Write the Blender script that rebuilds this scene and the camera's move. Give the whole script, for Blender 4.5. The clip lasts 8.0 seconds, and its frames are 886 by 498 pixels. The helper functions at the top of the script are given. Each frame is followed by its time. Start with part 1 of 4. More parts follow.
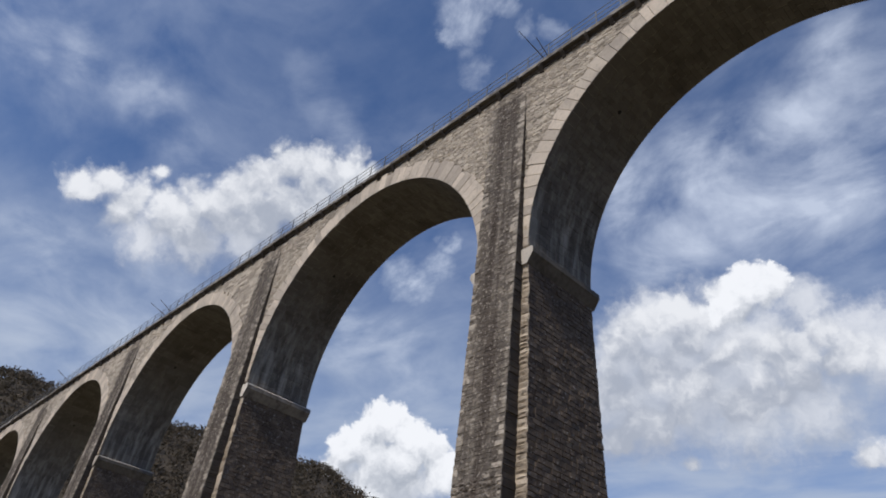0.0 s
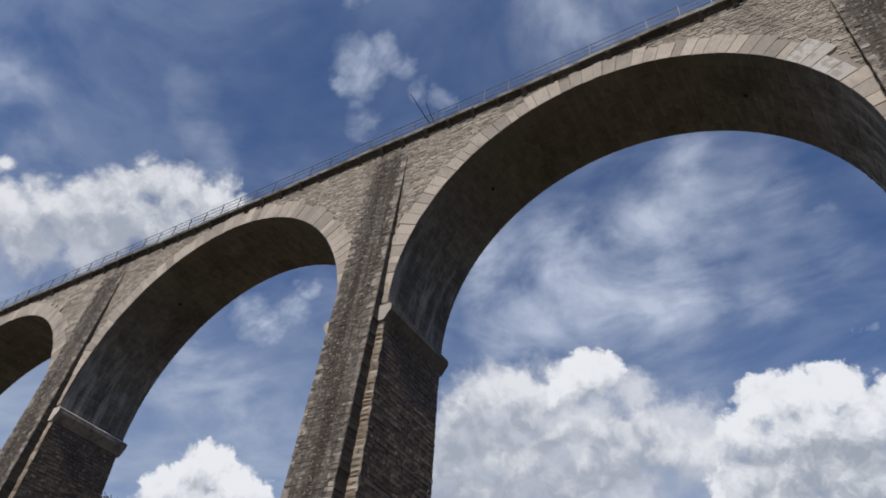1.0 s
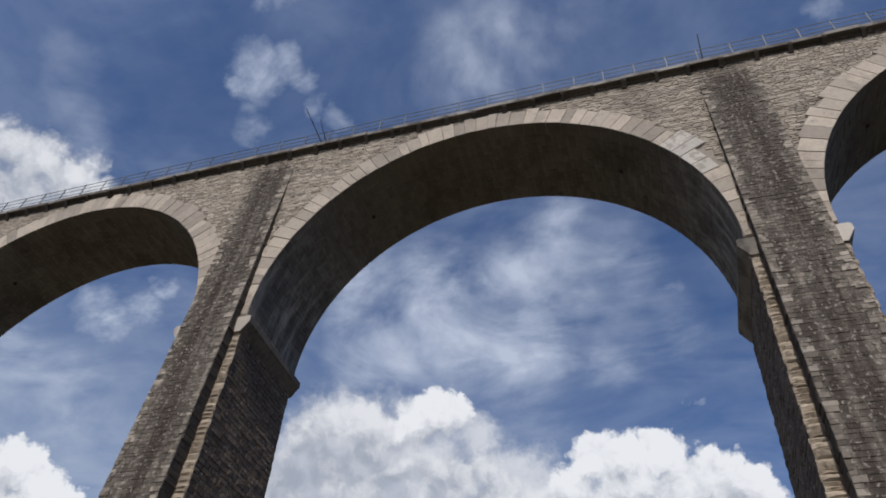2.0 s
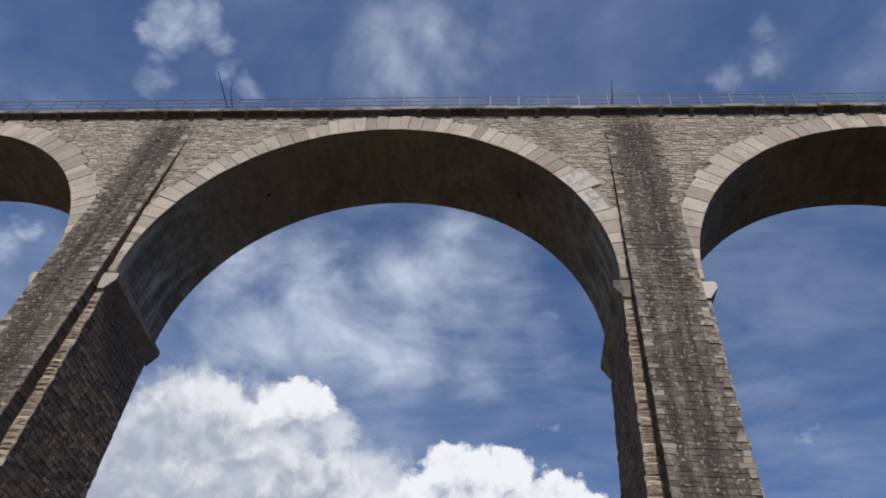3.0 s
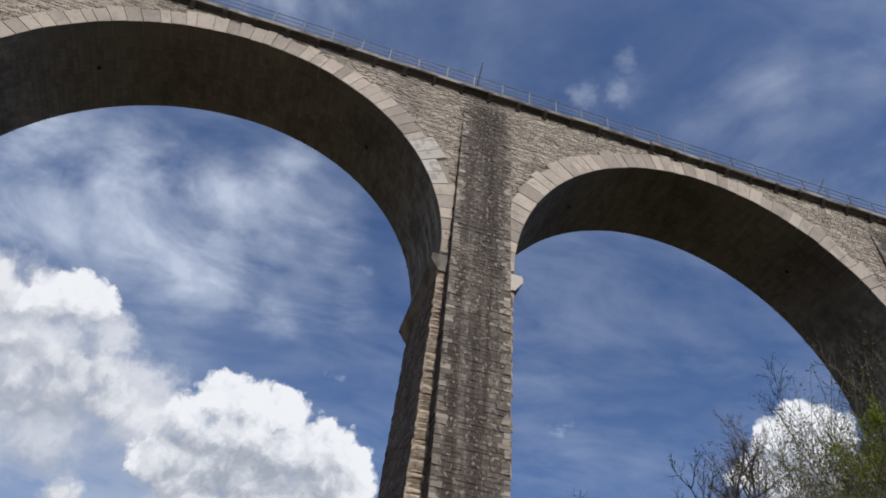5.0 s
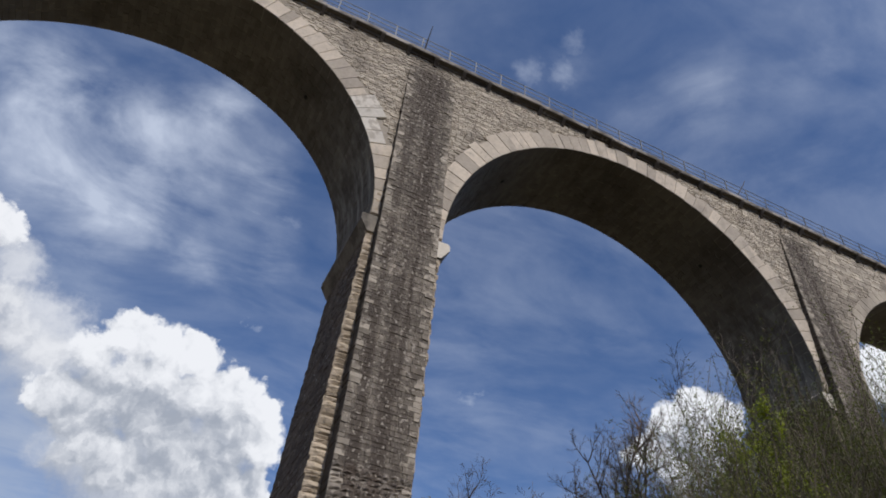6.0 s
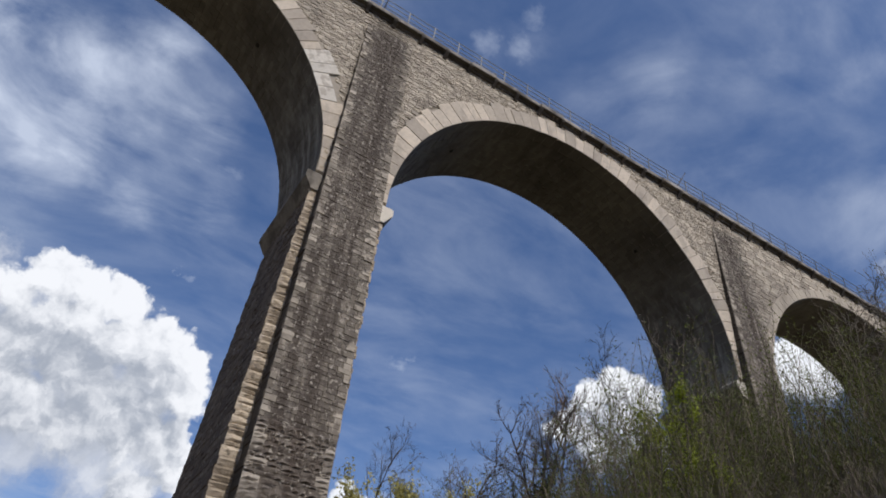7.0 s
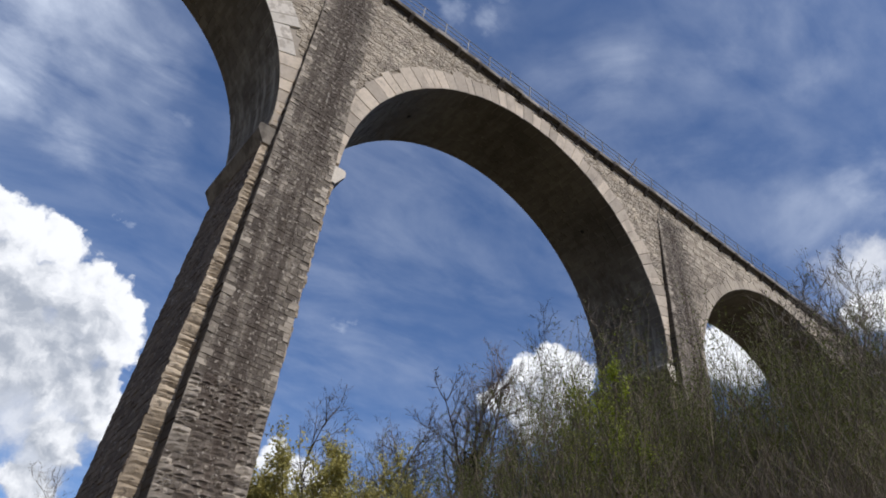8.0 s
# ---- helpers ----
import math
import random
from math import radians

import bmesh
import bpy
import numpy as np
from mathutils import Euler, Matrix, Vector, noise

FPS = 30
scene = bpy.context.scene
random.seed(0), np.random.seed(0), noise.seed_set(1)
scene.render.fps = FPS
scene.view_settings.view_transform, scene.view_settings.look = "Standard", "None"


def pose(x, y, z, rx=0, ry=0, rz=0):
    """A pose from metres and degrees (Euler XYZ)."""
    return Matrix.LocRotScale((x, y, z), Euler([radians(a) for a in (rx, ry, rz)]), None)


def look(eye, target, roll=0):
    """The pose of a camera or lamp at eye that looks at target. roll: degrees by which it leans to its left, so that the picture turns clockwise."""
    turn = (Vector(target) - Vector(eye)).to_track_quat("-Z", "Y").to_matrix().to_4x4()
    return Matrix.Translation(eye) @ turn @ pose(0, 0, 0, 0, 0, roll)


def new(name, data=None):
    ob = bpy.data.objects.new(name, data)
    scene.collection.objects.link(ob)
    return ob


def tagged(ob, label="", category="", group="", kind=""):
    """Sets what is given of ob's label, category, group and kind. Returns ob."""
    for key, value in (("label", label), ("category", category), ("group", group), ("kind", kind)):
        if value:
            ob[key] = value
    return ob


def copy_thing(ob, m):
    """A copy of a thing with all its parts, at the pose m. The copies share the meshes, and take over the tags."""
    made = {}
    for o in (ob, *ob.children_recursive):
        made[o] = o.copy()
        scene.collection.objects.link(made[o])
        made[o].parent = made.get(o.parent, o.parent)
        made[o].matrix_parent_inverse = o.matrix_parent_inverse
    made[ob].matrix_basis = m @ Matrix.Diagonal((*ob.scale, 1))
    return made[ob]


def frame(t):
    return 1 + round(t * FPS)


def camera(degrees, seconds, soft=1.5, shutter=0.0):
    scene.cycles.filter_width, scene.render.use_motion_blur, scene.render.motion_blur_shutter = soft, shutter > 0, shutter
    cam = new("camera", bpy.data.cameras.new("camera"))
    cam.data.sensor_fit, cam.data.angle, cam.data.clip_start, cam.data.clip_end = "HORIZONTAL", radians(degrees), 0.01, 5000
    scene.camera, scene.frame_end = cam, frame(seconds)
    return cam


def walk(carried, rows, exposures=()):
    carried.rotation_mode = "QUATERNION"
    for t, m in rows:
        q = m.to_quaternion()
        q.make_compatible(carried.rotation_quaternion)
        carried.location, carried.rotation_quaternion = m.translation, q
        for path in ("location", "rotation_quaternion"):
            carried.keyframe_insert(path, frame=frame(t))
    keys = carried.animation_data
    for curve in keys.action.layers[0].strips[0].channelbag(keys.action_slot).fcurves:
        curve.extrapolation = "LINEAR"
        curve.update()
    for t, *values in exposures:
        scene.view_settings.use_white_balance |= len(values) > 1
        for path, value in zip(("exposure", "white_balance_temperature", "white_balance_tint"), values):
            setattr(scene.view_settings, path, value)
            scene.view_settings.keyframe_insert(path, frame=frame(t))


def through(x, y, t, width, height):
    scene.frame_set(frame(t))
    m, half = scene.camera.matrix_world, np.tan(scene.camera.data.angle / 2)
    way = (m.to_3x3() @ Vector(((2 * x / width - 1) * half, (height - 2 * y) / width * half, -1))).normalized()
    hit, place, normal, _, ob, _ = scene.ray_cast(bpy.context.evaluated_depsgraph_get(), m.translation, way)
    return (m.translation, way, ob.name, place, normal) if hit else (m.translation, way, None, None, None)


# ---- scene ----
# ---------------------------------------------------------------- camera
EYE_Z = 1.7
cam = camera(64.46, 8.0, soft=1.9)
TURNS = [
    (0.0, 126.75, -4.79, 44.90), (0.5, 129.58, -4.67, 38.03), (1.0, 132.39, -4.63, 30.56), (1.5, 134.67, -4.17, 23.76),
    (3.0, 136.91, -4.52, 3.39), (3.5, 136.55, -4.58, -2.26), (4.0, 136.14, -4.72, -7.77), (4.5, 135.58, -4.76, -12.52),
    (6.0, 132.47, -5.19, -25.42), (6.5, 131.46, -5.20, -28.73), (7.0, 130.41, -5.63, -32.14), (7.5, 129.46, -5.92, -34.95),
    (8.0, 128.40, -6.39, -38.19)]
walk(cam, [(t, pose(0, 0, EYE_Z, rx, ry, rz)) for t, rx, ry, rz in TURNS], exposures=[(0.0, 0.0), (0.5, -0.08), (1.0, -0.16), (1.5, -0.2), (3.0, -0.05), (4.5, -0.06), (6.0, -0.06), (7.0, 0.03), (8.0, 0.13)])

# ---------------------------------------------------------------- sun and sky
SUN_EL, SUN_AZ = 48.0, 174.0          # degrees; azimuth clockwise from +y
SUN_DIR = Vector((math.sin(radians(SUN_AZ)) * math.cos(radians(SUN_EL)), math.cos(radians(SUN_AZ)) * math.cos(radians(SUN_EL)), math.sin(radians(SUN_EL))))
sun_data = bpy.data.lights.new("sun", "SUN")
sun_data.energy, sun_data.angle, sun_data.color = 3.25, radians(0.53), (1.0, 0.925, 0.82)
sun_lamp = new("sun", sun_data)
sun_lamp.matrix_world = look((0, -40, 80), Vector((0, -40, 80)) - SUN_DIR)

# clouds: azimuth, elevation and radius of their billows, in degrees; first the crisp heaps, then the mellow ones, then soft banks
TOWER_WEST = [(-51.6, 21.9, 2.0), (-54.1, 19.8, 2.0), (-55.4, 18.1, 1.5), (-49.0, 20.4, 2.2), (-50.9, 18.9, 3.1), (-47.0, 18.9, 2.0), (-52.5, 17.1, 2.6)]
BANK_NORTH = [(-19.8, 32.4, 2.2), (-21.9, 31.4, 1.7), (-6.1, 29.2, 2.1), (-7.7, 27.5, 2.0), (-3.2, 29.5, 1.9), (0.2, 29.3, 1.8), (3.1, 27.9, 1.6), (5.0, 27.8, 1.6), (7.0, 26.0, 1.4), (-0.1, 26.5, 2.9), (-4.2, 25.6, 2.8), (4.7, 25.1, 2.1), (-8.9, 23.7, 1.9), (-6.8, 22.9, 1.8), (6.9, 24.1, 1.3), (-2.7, 27.0, 2.9), (-6.3, 24.7, 3.0), (2.4, 26.2, 2.5), (-1.0, 23.5, 3.1), (-5.4, 21.3, 2.7), (5.0, 23.0, 1.9), (2.4, 21.9, 2.5), (-2.2, 19.9, 2.4), (5.4, 26.0, 2.1), (7.1, 23.9, 1.7), (6.4, 21.1, 2.4), (2.7, 21.1, 3.5), (8.6, 19.1, 1.8), (6.3, 17.0, 2.4)]
TOWER_EAST = [(44.2, 29.6, 1.7), (42.0, 28.5, 1.6), (46.5, 29.0, 1.6), (45.0, 27.2, 2.2), (40.8, 26.5, 1.8), (22.0, 19.3, 1.5), (24.3, 18.7, 1.5), (5.3, 13.7, 1.7), (60.0, 30.8, 1.7), (71.0, 31.3, 1.6), (42.4, 25.3, 2.2), (45.8, 24.7, 2.2), (22.4, 17.2, 2.1), (60.1, 29.1, 2.1), (6.6, 13.3, 1.9)]
BANK_WEST = [(-82.2, 33.4, 1.7), (-80.5, 34.7, 1.7), (-77.7, 34.7, 1.8), (-74.9, 34.7, 1.9), (-72.1, 35.6, 2.0), (-69.6, 37.3, 2.2), (-67.9, 38.9, 2.0), (-65.9, 40.4, 2.0), (-62.8, 41.1, 2.2), (-59.6, 41.7, 2.0), (-57.0, 41.2, 1.8), (-76.6, 37.2, 0.7), (-65.0, 37.3, 2.7), (-69.8, 35.2, 1.8), (-78.2, 33.1, 2.1), (-74.4, 33.5, 2.1), (-62.1, 38.9, 2.7), (-68.0, 36.1, 2.7), (-58.8, 40.0, 2.3), (-72.7, 33.2, 2.6), (-67.2, 35.4, 2.7), (-62.6, 36.9, 2.3)]
MELLOW_WEST = [(-20.1, 33.1, 1.6), (-22.4, 32.5, 1.5), (-18.3, 32.1, 1.3), (-17.0, 27.5, 2.1), (-19.1, 27.0, 1.9), (-15.3, 26.5, 1.7), (-27.2, 24.3, 1.8), (-29.1, 23.5, 1.5), (-14.3, 19.8, 1.4), (-26.6, 20.5, 0.8), (-15.5, 28.6, 1.5), (-27.3, 30.6, 2.0), (-30.8, 29.7, 1.8)]
MELLOW_NORTH = [(-26.4, 31.7, 1.9), (-29.1, 30.7, 2.0), (-31.0, 28.7, 2.2), (-23.8, 30.6, 1.9), (-32.2, 25.4, 2.4), (-28.5, 26.6, 2.2), (-26.0, 29.1, 2.1), (-16.8, 27.9, 2.0), (-19.3, 28.1, 1.5), (-27.1, 23.9, 1.7), (-29.0, 22.6, 1.8), (-19.5, 24.9, 2.3), (-13.8, 26.5, 2.0), (-10.9, 26.3, 1.7), (-22.2, 23.9, 2.0), (-32.0, 22.1, 1.9), (-25.8, 25.8, 2.9), (-30.7, 23.5, 2.7), (-17.4, 25.8, 2.5), (-22.6, 27.9, 2.1)]
SOFT_WEST = [(-27.4, 29.5, 3.9), (-22.1, 28.2, 3.8), (-31.5, 28.0, 2.6), (-17.6, 23.6, 3.2), (-21.6, 24.0, 2.9), (-13.7, 27.8, 2.4), (-24.9, 25.1, 3.4), (-76.0, 31.6, 1.8), (-72.0, 32.8, 2.0), (-67.8, 34.3, 1.9), (-50.3, 17.7, 2.6), (-54.7, 16.8, 2.2)]
SOFT_NORTH = [(-27.3, 28.7, 4.1), (-20.4, 28.4, 3.6), (-30.7, 25.1, 3.8), (-11.1, 26.9, 3.0), (-22.4, 24.2, 3.9), (-16.2, 30.7, 1.7), (-5.6, 21.0, 2.7), (-0.2, 21.8, 2.8), (3.7, 23.1, 2.5), (-2.6, 18.2, 2.7), (6.1, 20.2, 2.1), (2.1, 19.4, 2.4)]
SOFT_EAST = [(71.6, 34.4, 2.4), (3.0, 17.6, 2.3), (5.6, 15.3, 2.3), (25.8, 18.2, 2.2)]
# thin high cloud and torn scraps: azimuth, elevation, radius, density
VEIL_WEST = [(-91.1, 41.1, 2.3, 0.5), (-86.4, 41.8, 2.4, 0.6), (-81.2, 41.4, 2.5, 0.5), (-86.1, 38.2, 2.4, 0.45), (-75.8, 39.8, 1.9, 0.35), (-66.5, 48.1, 2.0, 0.5), (-64.4, 45.4, 2.0, 0.5), (-60.8, 44.3, 1.8, 0.55), (-84.1, 27.8, 2.4, 0.6), (-80.5, 26.7, 3.2, 0.65), (-73.7, 26.3, 4.2, 0.7), (-65.4, 30.3, 3.1, 0.5), (-80.4, 22.9, 2.4, 0.6), (-55.9, 27.5, 2.7, 0.8), (-51.6, 26.7, 2.7, 0.7), (-93.4, 42.1, 1.5, 0.4)]
VEIL_NORTH = [(-5.7, 48.1, 2.3, 0.5), (-13.0, 41.0, 3.5, 0.9), (-19.3, 40.3, 3.2, 0.9), (-25.8, 37.3, 2.6, 0.8), (-11.2, 35.5, 2.4, 0.7), (-28.5, 40.7, 1.8, 0.5), (-18.9, 60.5, 2.2, 0.75), (-14.2, 62.4, 2.0, 0.6), (-24.0, 58.3, 1.6, 0.4), (-28.8, 40.8, 3.2, 0.9), (-20.3, 42.1, 3.2, 1.0), (-13.0, 42.9, 2.7, 1.0), (-26.0, 37.3, 3.2, 0.9), (-17.4, 38.0, 3.6, 0.9), (-10.2, 37.7, 2.7, 0.8), (-3.9, 36.7, 2.2, 0.6), (-4.5, 45.7, 2.7, 0.55), (0.1, 41.4, 1.7, 0.4), (-36.6, 38.0, 2.7, 0.5)]
VEIL_OVERHEAD = [(-21.3, 60.7, 2.2, 0.7), (-15.2, 63.1, 2.0, 0.65), (-8.6, 61.8, 2.0, 0.45), (-0.4, 63.6, 1.8, 0.35), (-31.0, 57.2, 1.7, 0.35), (-12.0, 41.5, 2.7, 0.8), (-14.2, 37.4, 2.7, 0.9), (-5.6, 40.6, 2.3, 0.7), (-19.1, 38.1, 2.2, 0.8), (3.0, 38.5, 1.8, 0.5), (-28.8, 37.1, 2.1, 0.7)]
VEIL_EAST = [(29.0, 57.3, 1.7, 0.4), (35.3, 57.4, 1.7, 0.4), (-24.8, 58.1, 1.8, 0.5), (-8.4, 45.6, 2.9, 0.8), (-0.5, 45.2, 2.6, 0.8), (-10.7, 40.6, 3.3, 0.9), (-13.6, 35.8, 2.8, 0.8), (3.6, 39.8, 1.8, 0.5), (-2.3, 38.9, 2.6, 0.6), (28.5, 57.3, 1.3, 0.45), (35.0, 57.3, 1.5, 0.5), (51.0, 53.8, 2.6, 0.5), (45.0, 52.4, 2.2, 0.35), (69.8, 52.3, 2.3, 0.35), (61.7, 52.3, 2.4, 0.25), (52.9, 54.4, 2.1, 0.5), (66.0, 52.5, 2.5, 0.4), (71.8, 49.0, 2.4, 0.4), (69.5, 39.0, 3.2, 0.4), (74.1, 40.0, 2.0, 0.7)]
WISPS = [(-49.2, 55.3, 1.6, 1.2), (-46.2, 56.5, 1.2, 1.0), (-42.6, 56.1, 0.9, 0.9), (-50.4, 53.6, 0.7, 0.9), (-41.0, 54.5, 0.9, 0.7), (-47.3, 51.1, 1.1, 0.7), (-49.2, 52.3, 0.8, 0.6), (-37.0, 54.2, 0.9, 0.7), (-50.2, 60.8, 1.2, 0.8), (-52.7, 60.0, 0.8, 0.7), (-50.9, 33.9, 1.7, 1.2), (-49.1, 35.2, 1.4, 1.0), (-47.6, 37.2, 0.9, 1.0), (-52.9, 34.3, 1.1, 0.8)]
WISPS += [(-56.1, 30.0, 1.0, 0.6), (-48.9, 54.5, 1.3, 1.0), (-51.0, 53.5, 0.7, 1.0), (29.0, 57.3, 1.0, 0.7), (34.6, 56.9, 1.0, 0.6), (36.7, 58.8, 0.8, 0.4), (24.3, 30.7, 0.7, 0.75), (22.6, 30.5, 0.5, 0.6), (25.2, 31.4, 0.3, 0.7), (2.7, 33.1, 0.4, 1.7), (3.9, 32.7, 0.4, 0.6), (4.9, 20.4, 0.6, 1.6), (0.3, 41.6, 0.9, 0.6), (3.6, 41.2, 1.1, 0.6)]


def heading(az, el):
    a, e = radians(az), radians(el)
    return Vector((math.sin(a) * math.cos(e), math.cos(a) * math.cos(e), math.sin(e)))


class Net:
    """Short hand for node trees."""

    def __init__(self, tree):
        self.t = tree

    def node(self, kind, **settings):
        n = self.t.nodes.new(kind)
        for k, v in settings.items():
            setattr(n, k, v)
        return n

    def put(self, socket, value):
        if isinstance(value, bpy.types.NodeSocket):
            self.t.links.new(value, socket)
        else:
            socket.default_value = value

    def math(self, op, a, b=None, c=None, clamp=False):
        n = self.node("ShaderNodeMath", operation=op, use_clamp=clamp)
        for i, v in enumerate((a, b, c)):
            if v is not None:
                self.put(n.inputs[i], v)
        return n.outputs[0]

    def vec(self, op, a, b=None, scale=None):
        n = self.node("ShaderNodeVectorMath", operation=op)
        self.put(n.inputs[0], a)
        if b is not None:
            self.put(n.inputs[1], b)
        if scale is not None:
            self.put(n.inputs["Scale"], scale)
        return n.outputs["Value"] if op in ("DISTANCE", "LENGTH", "DOT_PRODUCT") else n.outputs["Vector"]

    def noise(self, vector, scale, detail=4.0, rough=0.5, color=False, distortion=0.0):
        n = self.node("ShaderNodeTexNoise")
        if vector is not None:
            self.put(n.inputs["Vector"], vector)
        n.inputs["Scale"].default_value, n.inputs["Detail"].default_value = scale, detail
        n.inputs["Roughness"].default_value, n.inputs["Distortion"].default_value = rough, distortion
        return n.outputs["Color"] if color else n.outputs["Fac"]

    def mix(self, fac, a, b, blend="MIX"):
        n = self.node("ShaderNodeMix", data_type="RGBA", blend_type=blend)
        for s, v in ((n.inputs[0], fac), (n.inputs[6], a), (n.inputs[7], b)):
            self.put(s, v)
        return n.outputs[2]

    def ramp(self, fac, lo, hi):
        """0 below lo, 1 above hi, smooth between."""
        n = self.node("ShaderNodeMapRange", interpolation_type="SMOOTHSTEP")
        self.put(n.inputs[0], fac)
        n.inputs[1].default_value, n.inputs[2].default_value = lo, hi
        return n.outputs[0]


def billow_group(billows):
    """A node group that gives, for a direction, how deep it lies inside the heaped clouds."""
    g = bpy.data.node_groups.new("billows", "ShaderNodeTree")
    g.interface.new_socket("Direction", in_out="INPUT", socket_type="NodeSocketVector")
    g.interface.new_socket("Depth", in_out="OUTPUT", socket_type="NodeSocketFloat")
    n = Net(g)
    p = n.node("NodeGroupInput").outputs[0]
    depth = None
    for az, el, r in billows:
        d = n.vec("DISTANCE", p, tuple(heading(az, el)))
        v = n.math("MULTIPLY_ADD", d, -1 / radians(r * 1.3), 1.0)
        depth = v if depth is None else n.math("SMOOTH_MAX", depth, v, 0.6)
    n.put(n.node("NodeGroupOutput").inputs[0], depth)
    return g


def make_world():
    world = bpy.data.worlds.new("sky")
    scene.world = world
    world.use_nodes = True
    n = Net(world.node_tree)
    out, back = world.node_tree.nodes["World Output"], world.node_tree.nodes["Background"]
    sky = n.node("ShaderNodeTexSky", sky_type="NISHITA", sun_disc=False, sun_elevation=radians(SUN_EL), sun_rotation=radians(SUN_AZ),
                 altitude=300.0, air_density=1.0, dust_density=0.4, ozone_density=3.0)
    blue = n.vec("MULTIPLY", sky.outputs[0], tuple(SKY_STRENGTH * c for c in SKY_TINT))
    p = n.node("ShaderNodeTexCoord").outputs["Generated"]
    # heaped clouds
    bend = n.vec("SUBTRACT", n.noise(p, 7.0, 2.0, 0.5, color=True), (0.5, 0.5, 0.5))
    curl = n.vec("SUBTRACT", n.noise(p, 34.0, 7.0, 0.6, color=True), (0.5, 0.5, 0.5))
    q = n.vec("ADD", p, n.vec("ADD", n.vec("SCALE", bend, scale=0.03), n.vec("SCALE", curl, scale=0.032)))
    crisp, mellow = billow_group(TOWER_WEST + BANK_NORTH + TOWER_EAST), billow_group(BANK_WEST + MELLOW_WEST + MELLOW_NORTH)
    soft = billow_group(SOFT_WEST + SOFT_NORTH + SOFT_EAST)

    smooth = n.vec("ADD", p, n.vec("ADD", n.vec("SCALE", bend, scale=0.03), n.vec("SCALE", curl, scale=0.016)))

    def depth_at(group, v):
        g = n.node("ShaderNodeGroup", node_tree=group)
        n.put(g.inputs[0], v)
        return g.outputs[0]

    def knobs(v):
        """Small round heads on the billows."""
        cells = n.node("ShaderNodeTexVoronoi", feature="SMOOTH_F1")
        n.put(cells.inputs["Vector"], v)
        for key, value in (("Scale", 24.0), ("Detail", 2.5), ("Roughness", 0.6), ("Lacunarity", 2.2), ("Smoothness", 0.4)):
            cells.inputs[key].default_value = value
        return n.math("MULTIPLY_ADD", cells.outputs["Distance"], -0.5, 0.42)

    def tuft(v):
        return n.noise(v, 19.0, 8.0, 0.6)

    toward_sun = (0.003, -0.006, 0.016)
    knob, knob_above = knobs(q), knobs(n.vec("ADD", q, toward_sun))
    fluff, fluff_above = tuft(q), tuft(n.vec("ADD", q, toward_sun))
    lift = n.math("ADD", n.math("MULTIPLY", n.math("SUBTRACT", knob, knob_above), 0.9), n.math("MULTIPLY", n.math("SUBTRACT", fluff, fluff_above), 1.7))
    ragged = n.math("MULTIPLY_ADD", n.noise(p, 60.0, 6.0, 0.65), 0.5, -0.25)
    mottle = n.math("MULTIPLY", n.math("SUBTRACT", n.noise(q, 9.0, 7.0, 0.62), 0.5), 1.7)

    def heap_of(group, v, edge, soften, torn_edge, bias, ramp_to, dark, pale):
        here = n.math("ADD", depth_at(group, v), knob)
        above = n.math("ADD", depth_at(group, n.vec("ADD", v, (0.005, -0.008, 0.022))), knob)
        roof = n.ramp(depth_at(group, n.vec("ADD", v, (0.010, -0.012, 0.062))), -0.35, 0.5)
        under = n.ramp(n.math("SUBTRACT", above, here), -0.05, 0.4)
        cover = n.ramp(n.math("DIVIDE", n.math("ADD", here, n.math("MULTIPLY", ragged, torn_edge)), n.math("MULTIPLY_ADD", under, soften, edge)), 0.0, 1.0)
        lit = n.math("MULTIPLY_ADD", n.math("SUBTRACT", here, above), 0.75, bias)
        lit = n.math("MULTIPLY_ADD", roof, -0.42, lit)
        lit = n.math("ADD", n.math("ADD", lift, lit), mottle)
        return cover, n.mix(n.ramp(lit, -0.25, ramp_to), dark, pale)

    heap, heap_color = heap_of(crisp, q, 0.24, 0.6, 0.4, 0.66, 1.0, CLOUD_SHADE, CLOUD_LIT)
    front, front_color = heap_of(mellow, smooth, 0.6, 1.0, 0.7, 0.46, 1.15, MURK_SHADE, MURK_LIT)
    soft_here = depth_at(soft, q)
    soft_above = depth_at(soft, n.vec("ADD", q, (0.010, -0.012, 0.045)))
    murk = n.math("MULTIPLY", n.ramp(n.math("ADD", n.math("MULTIPLY_ADD", fluff, 1.2, soft_here), n.math("MULTIPLY_ADD", ragged, 1.0, -0.62)), -0.1, 0.7), 0.8)
    soft_lit = n.math("ADD", n.math("MULTIPLY_ADD", n.math("SUBTRACT", soft_here, soft_above), 0.6, 0.45), n.math("ADD", mottle, n.math("MULTIPLY", lift, 0.6)))
    murk_color = n.mix(n.ramp(soft_lit, -0.25, 1.2), MURK_SHADE, MURK_LIT)
    # thin high cloud, drawn out from west to east
    part_of = n.node("ShaderNodeSeparateXYZ")
    n.put(part_of.inputs[0], p)
    up = n.math("MAXIMUM", part_of.outputs[2], 0.06)
    flat = n.node("ShaderNodeCombineXYZ")
    n.put(flat.inputs[0], n.math("DIVIDE", part_of.outputs[0], up))
    n.put(flat.inputs[1], n.math("DIVIDE", part_of.outputs[1], up))
    lay = n.node("ShaderNodeMapping")
    lay.inputs["Rotation"].default_value, lay.inputs["Scale"].default_value = (0, 0, radians(-9)), (0.7, 1.0, 1.0)
    n.put(lay.inputs["Vector"], flat.outputs[0])
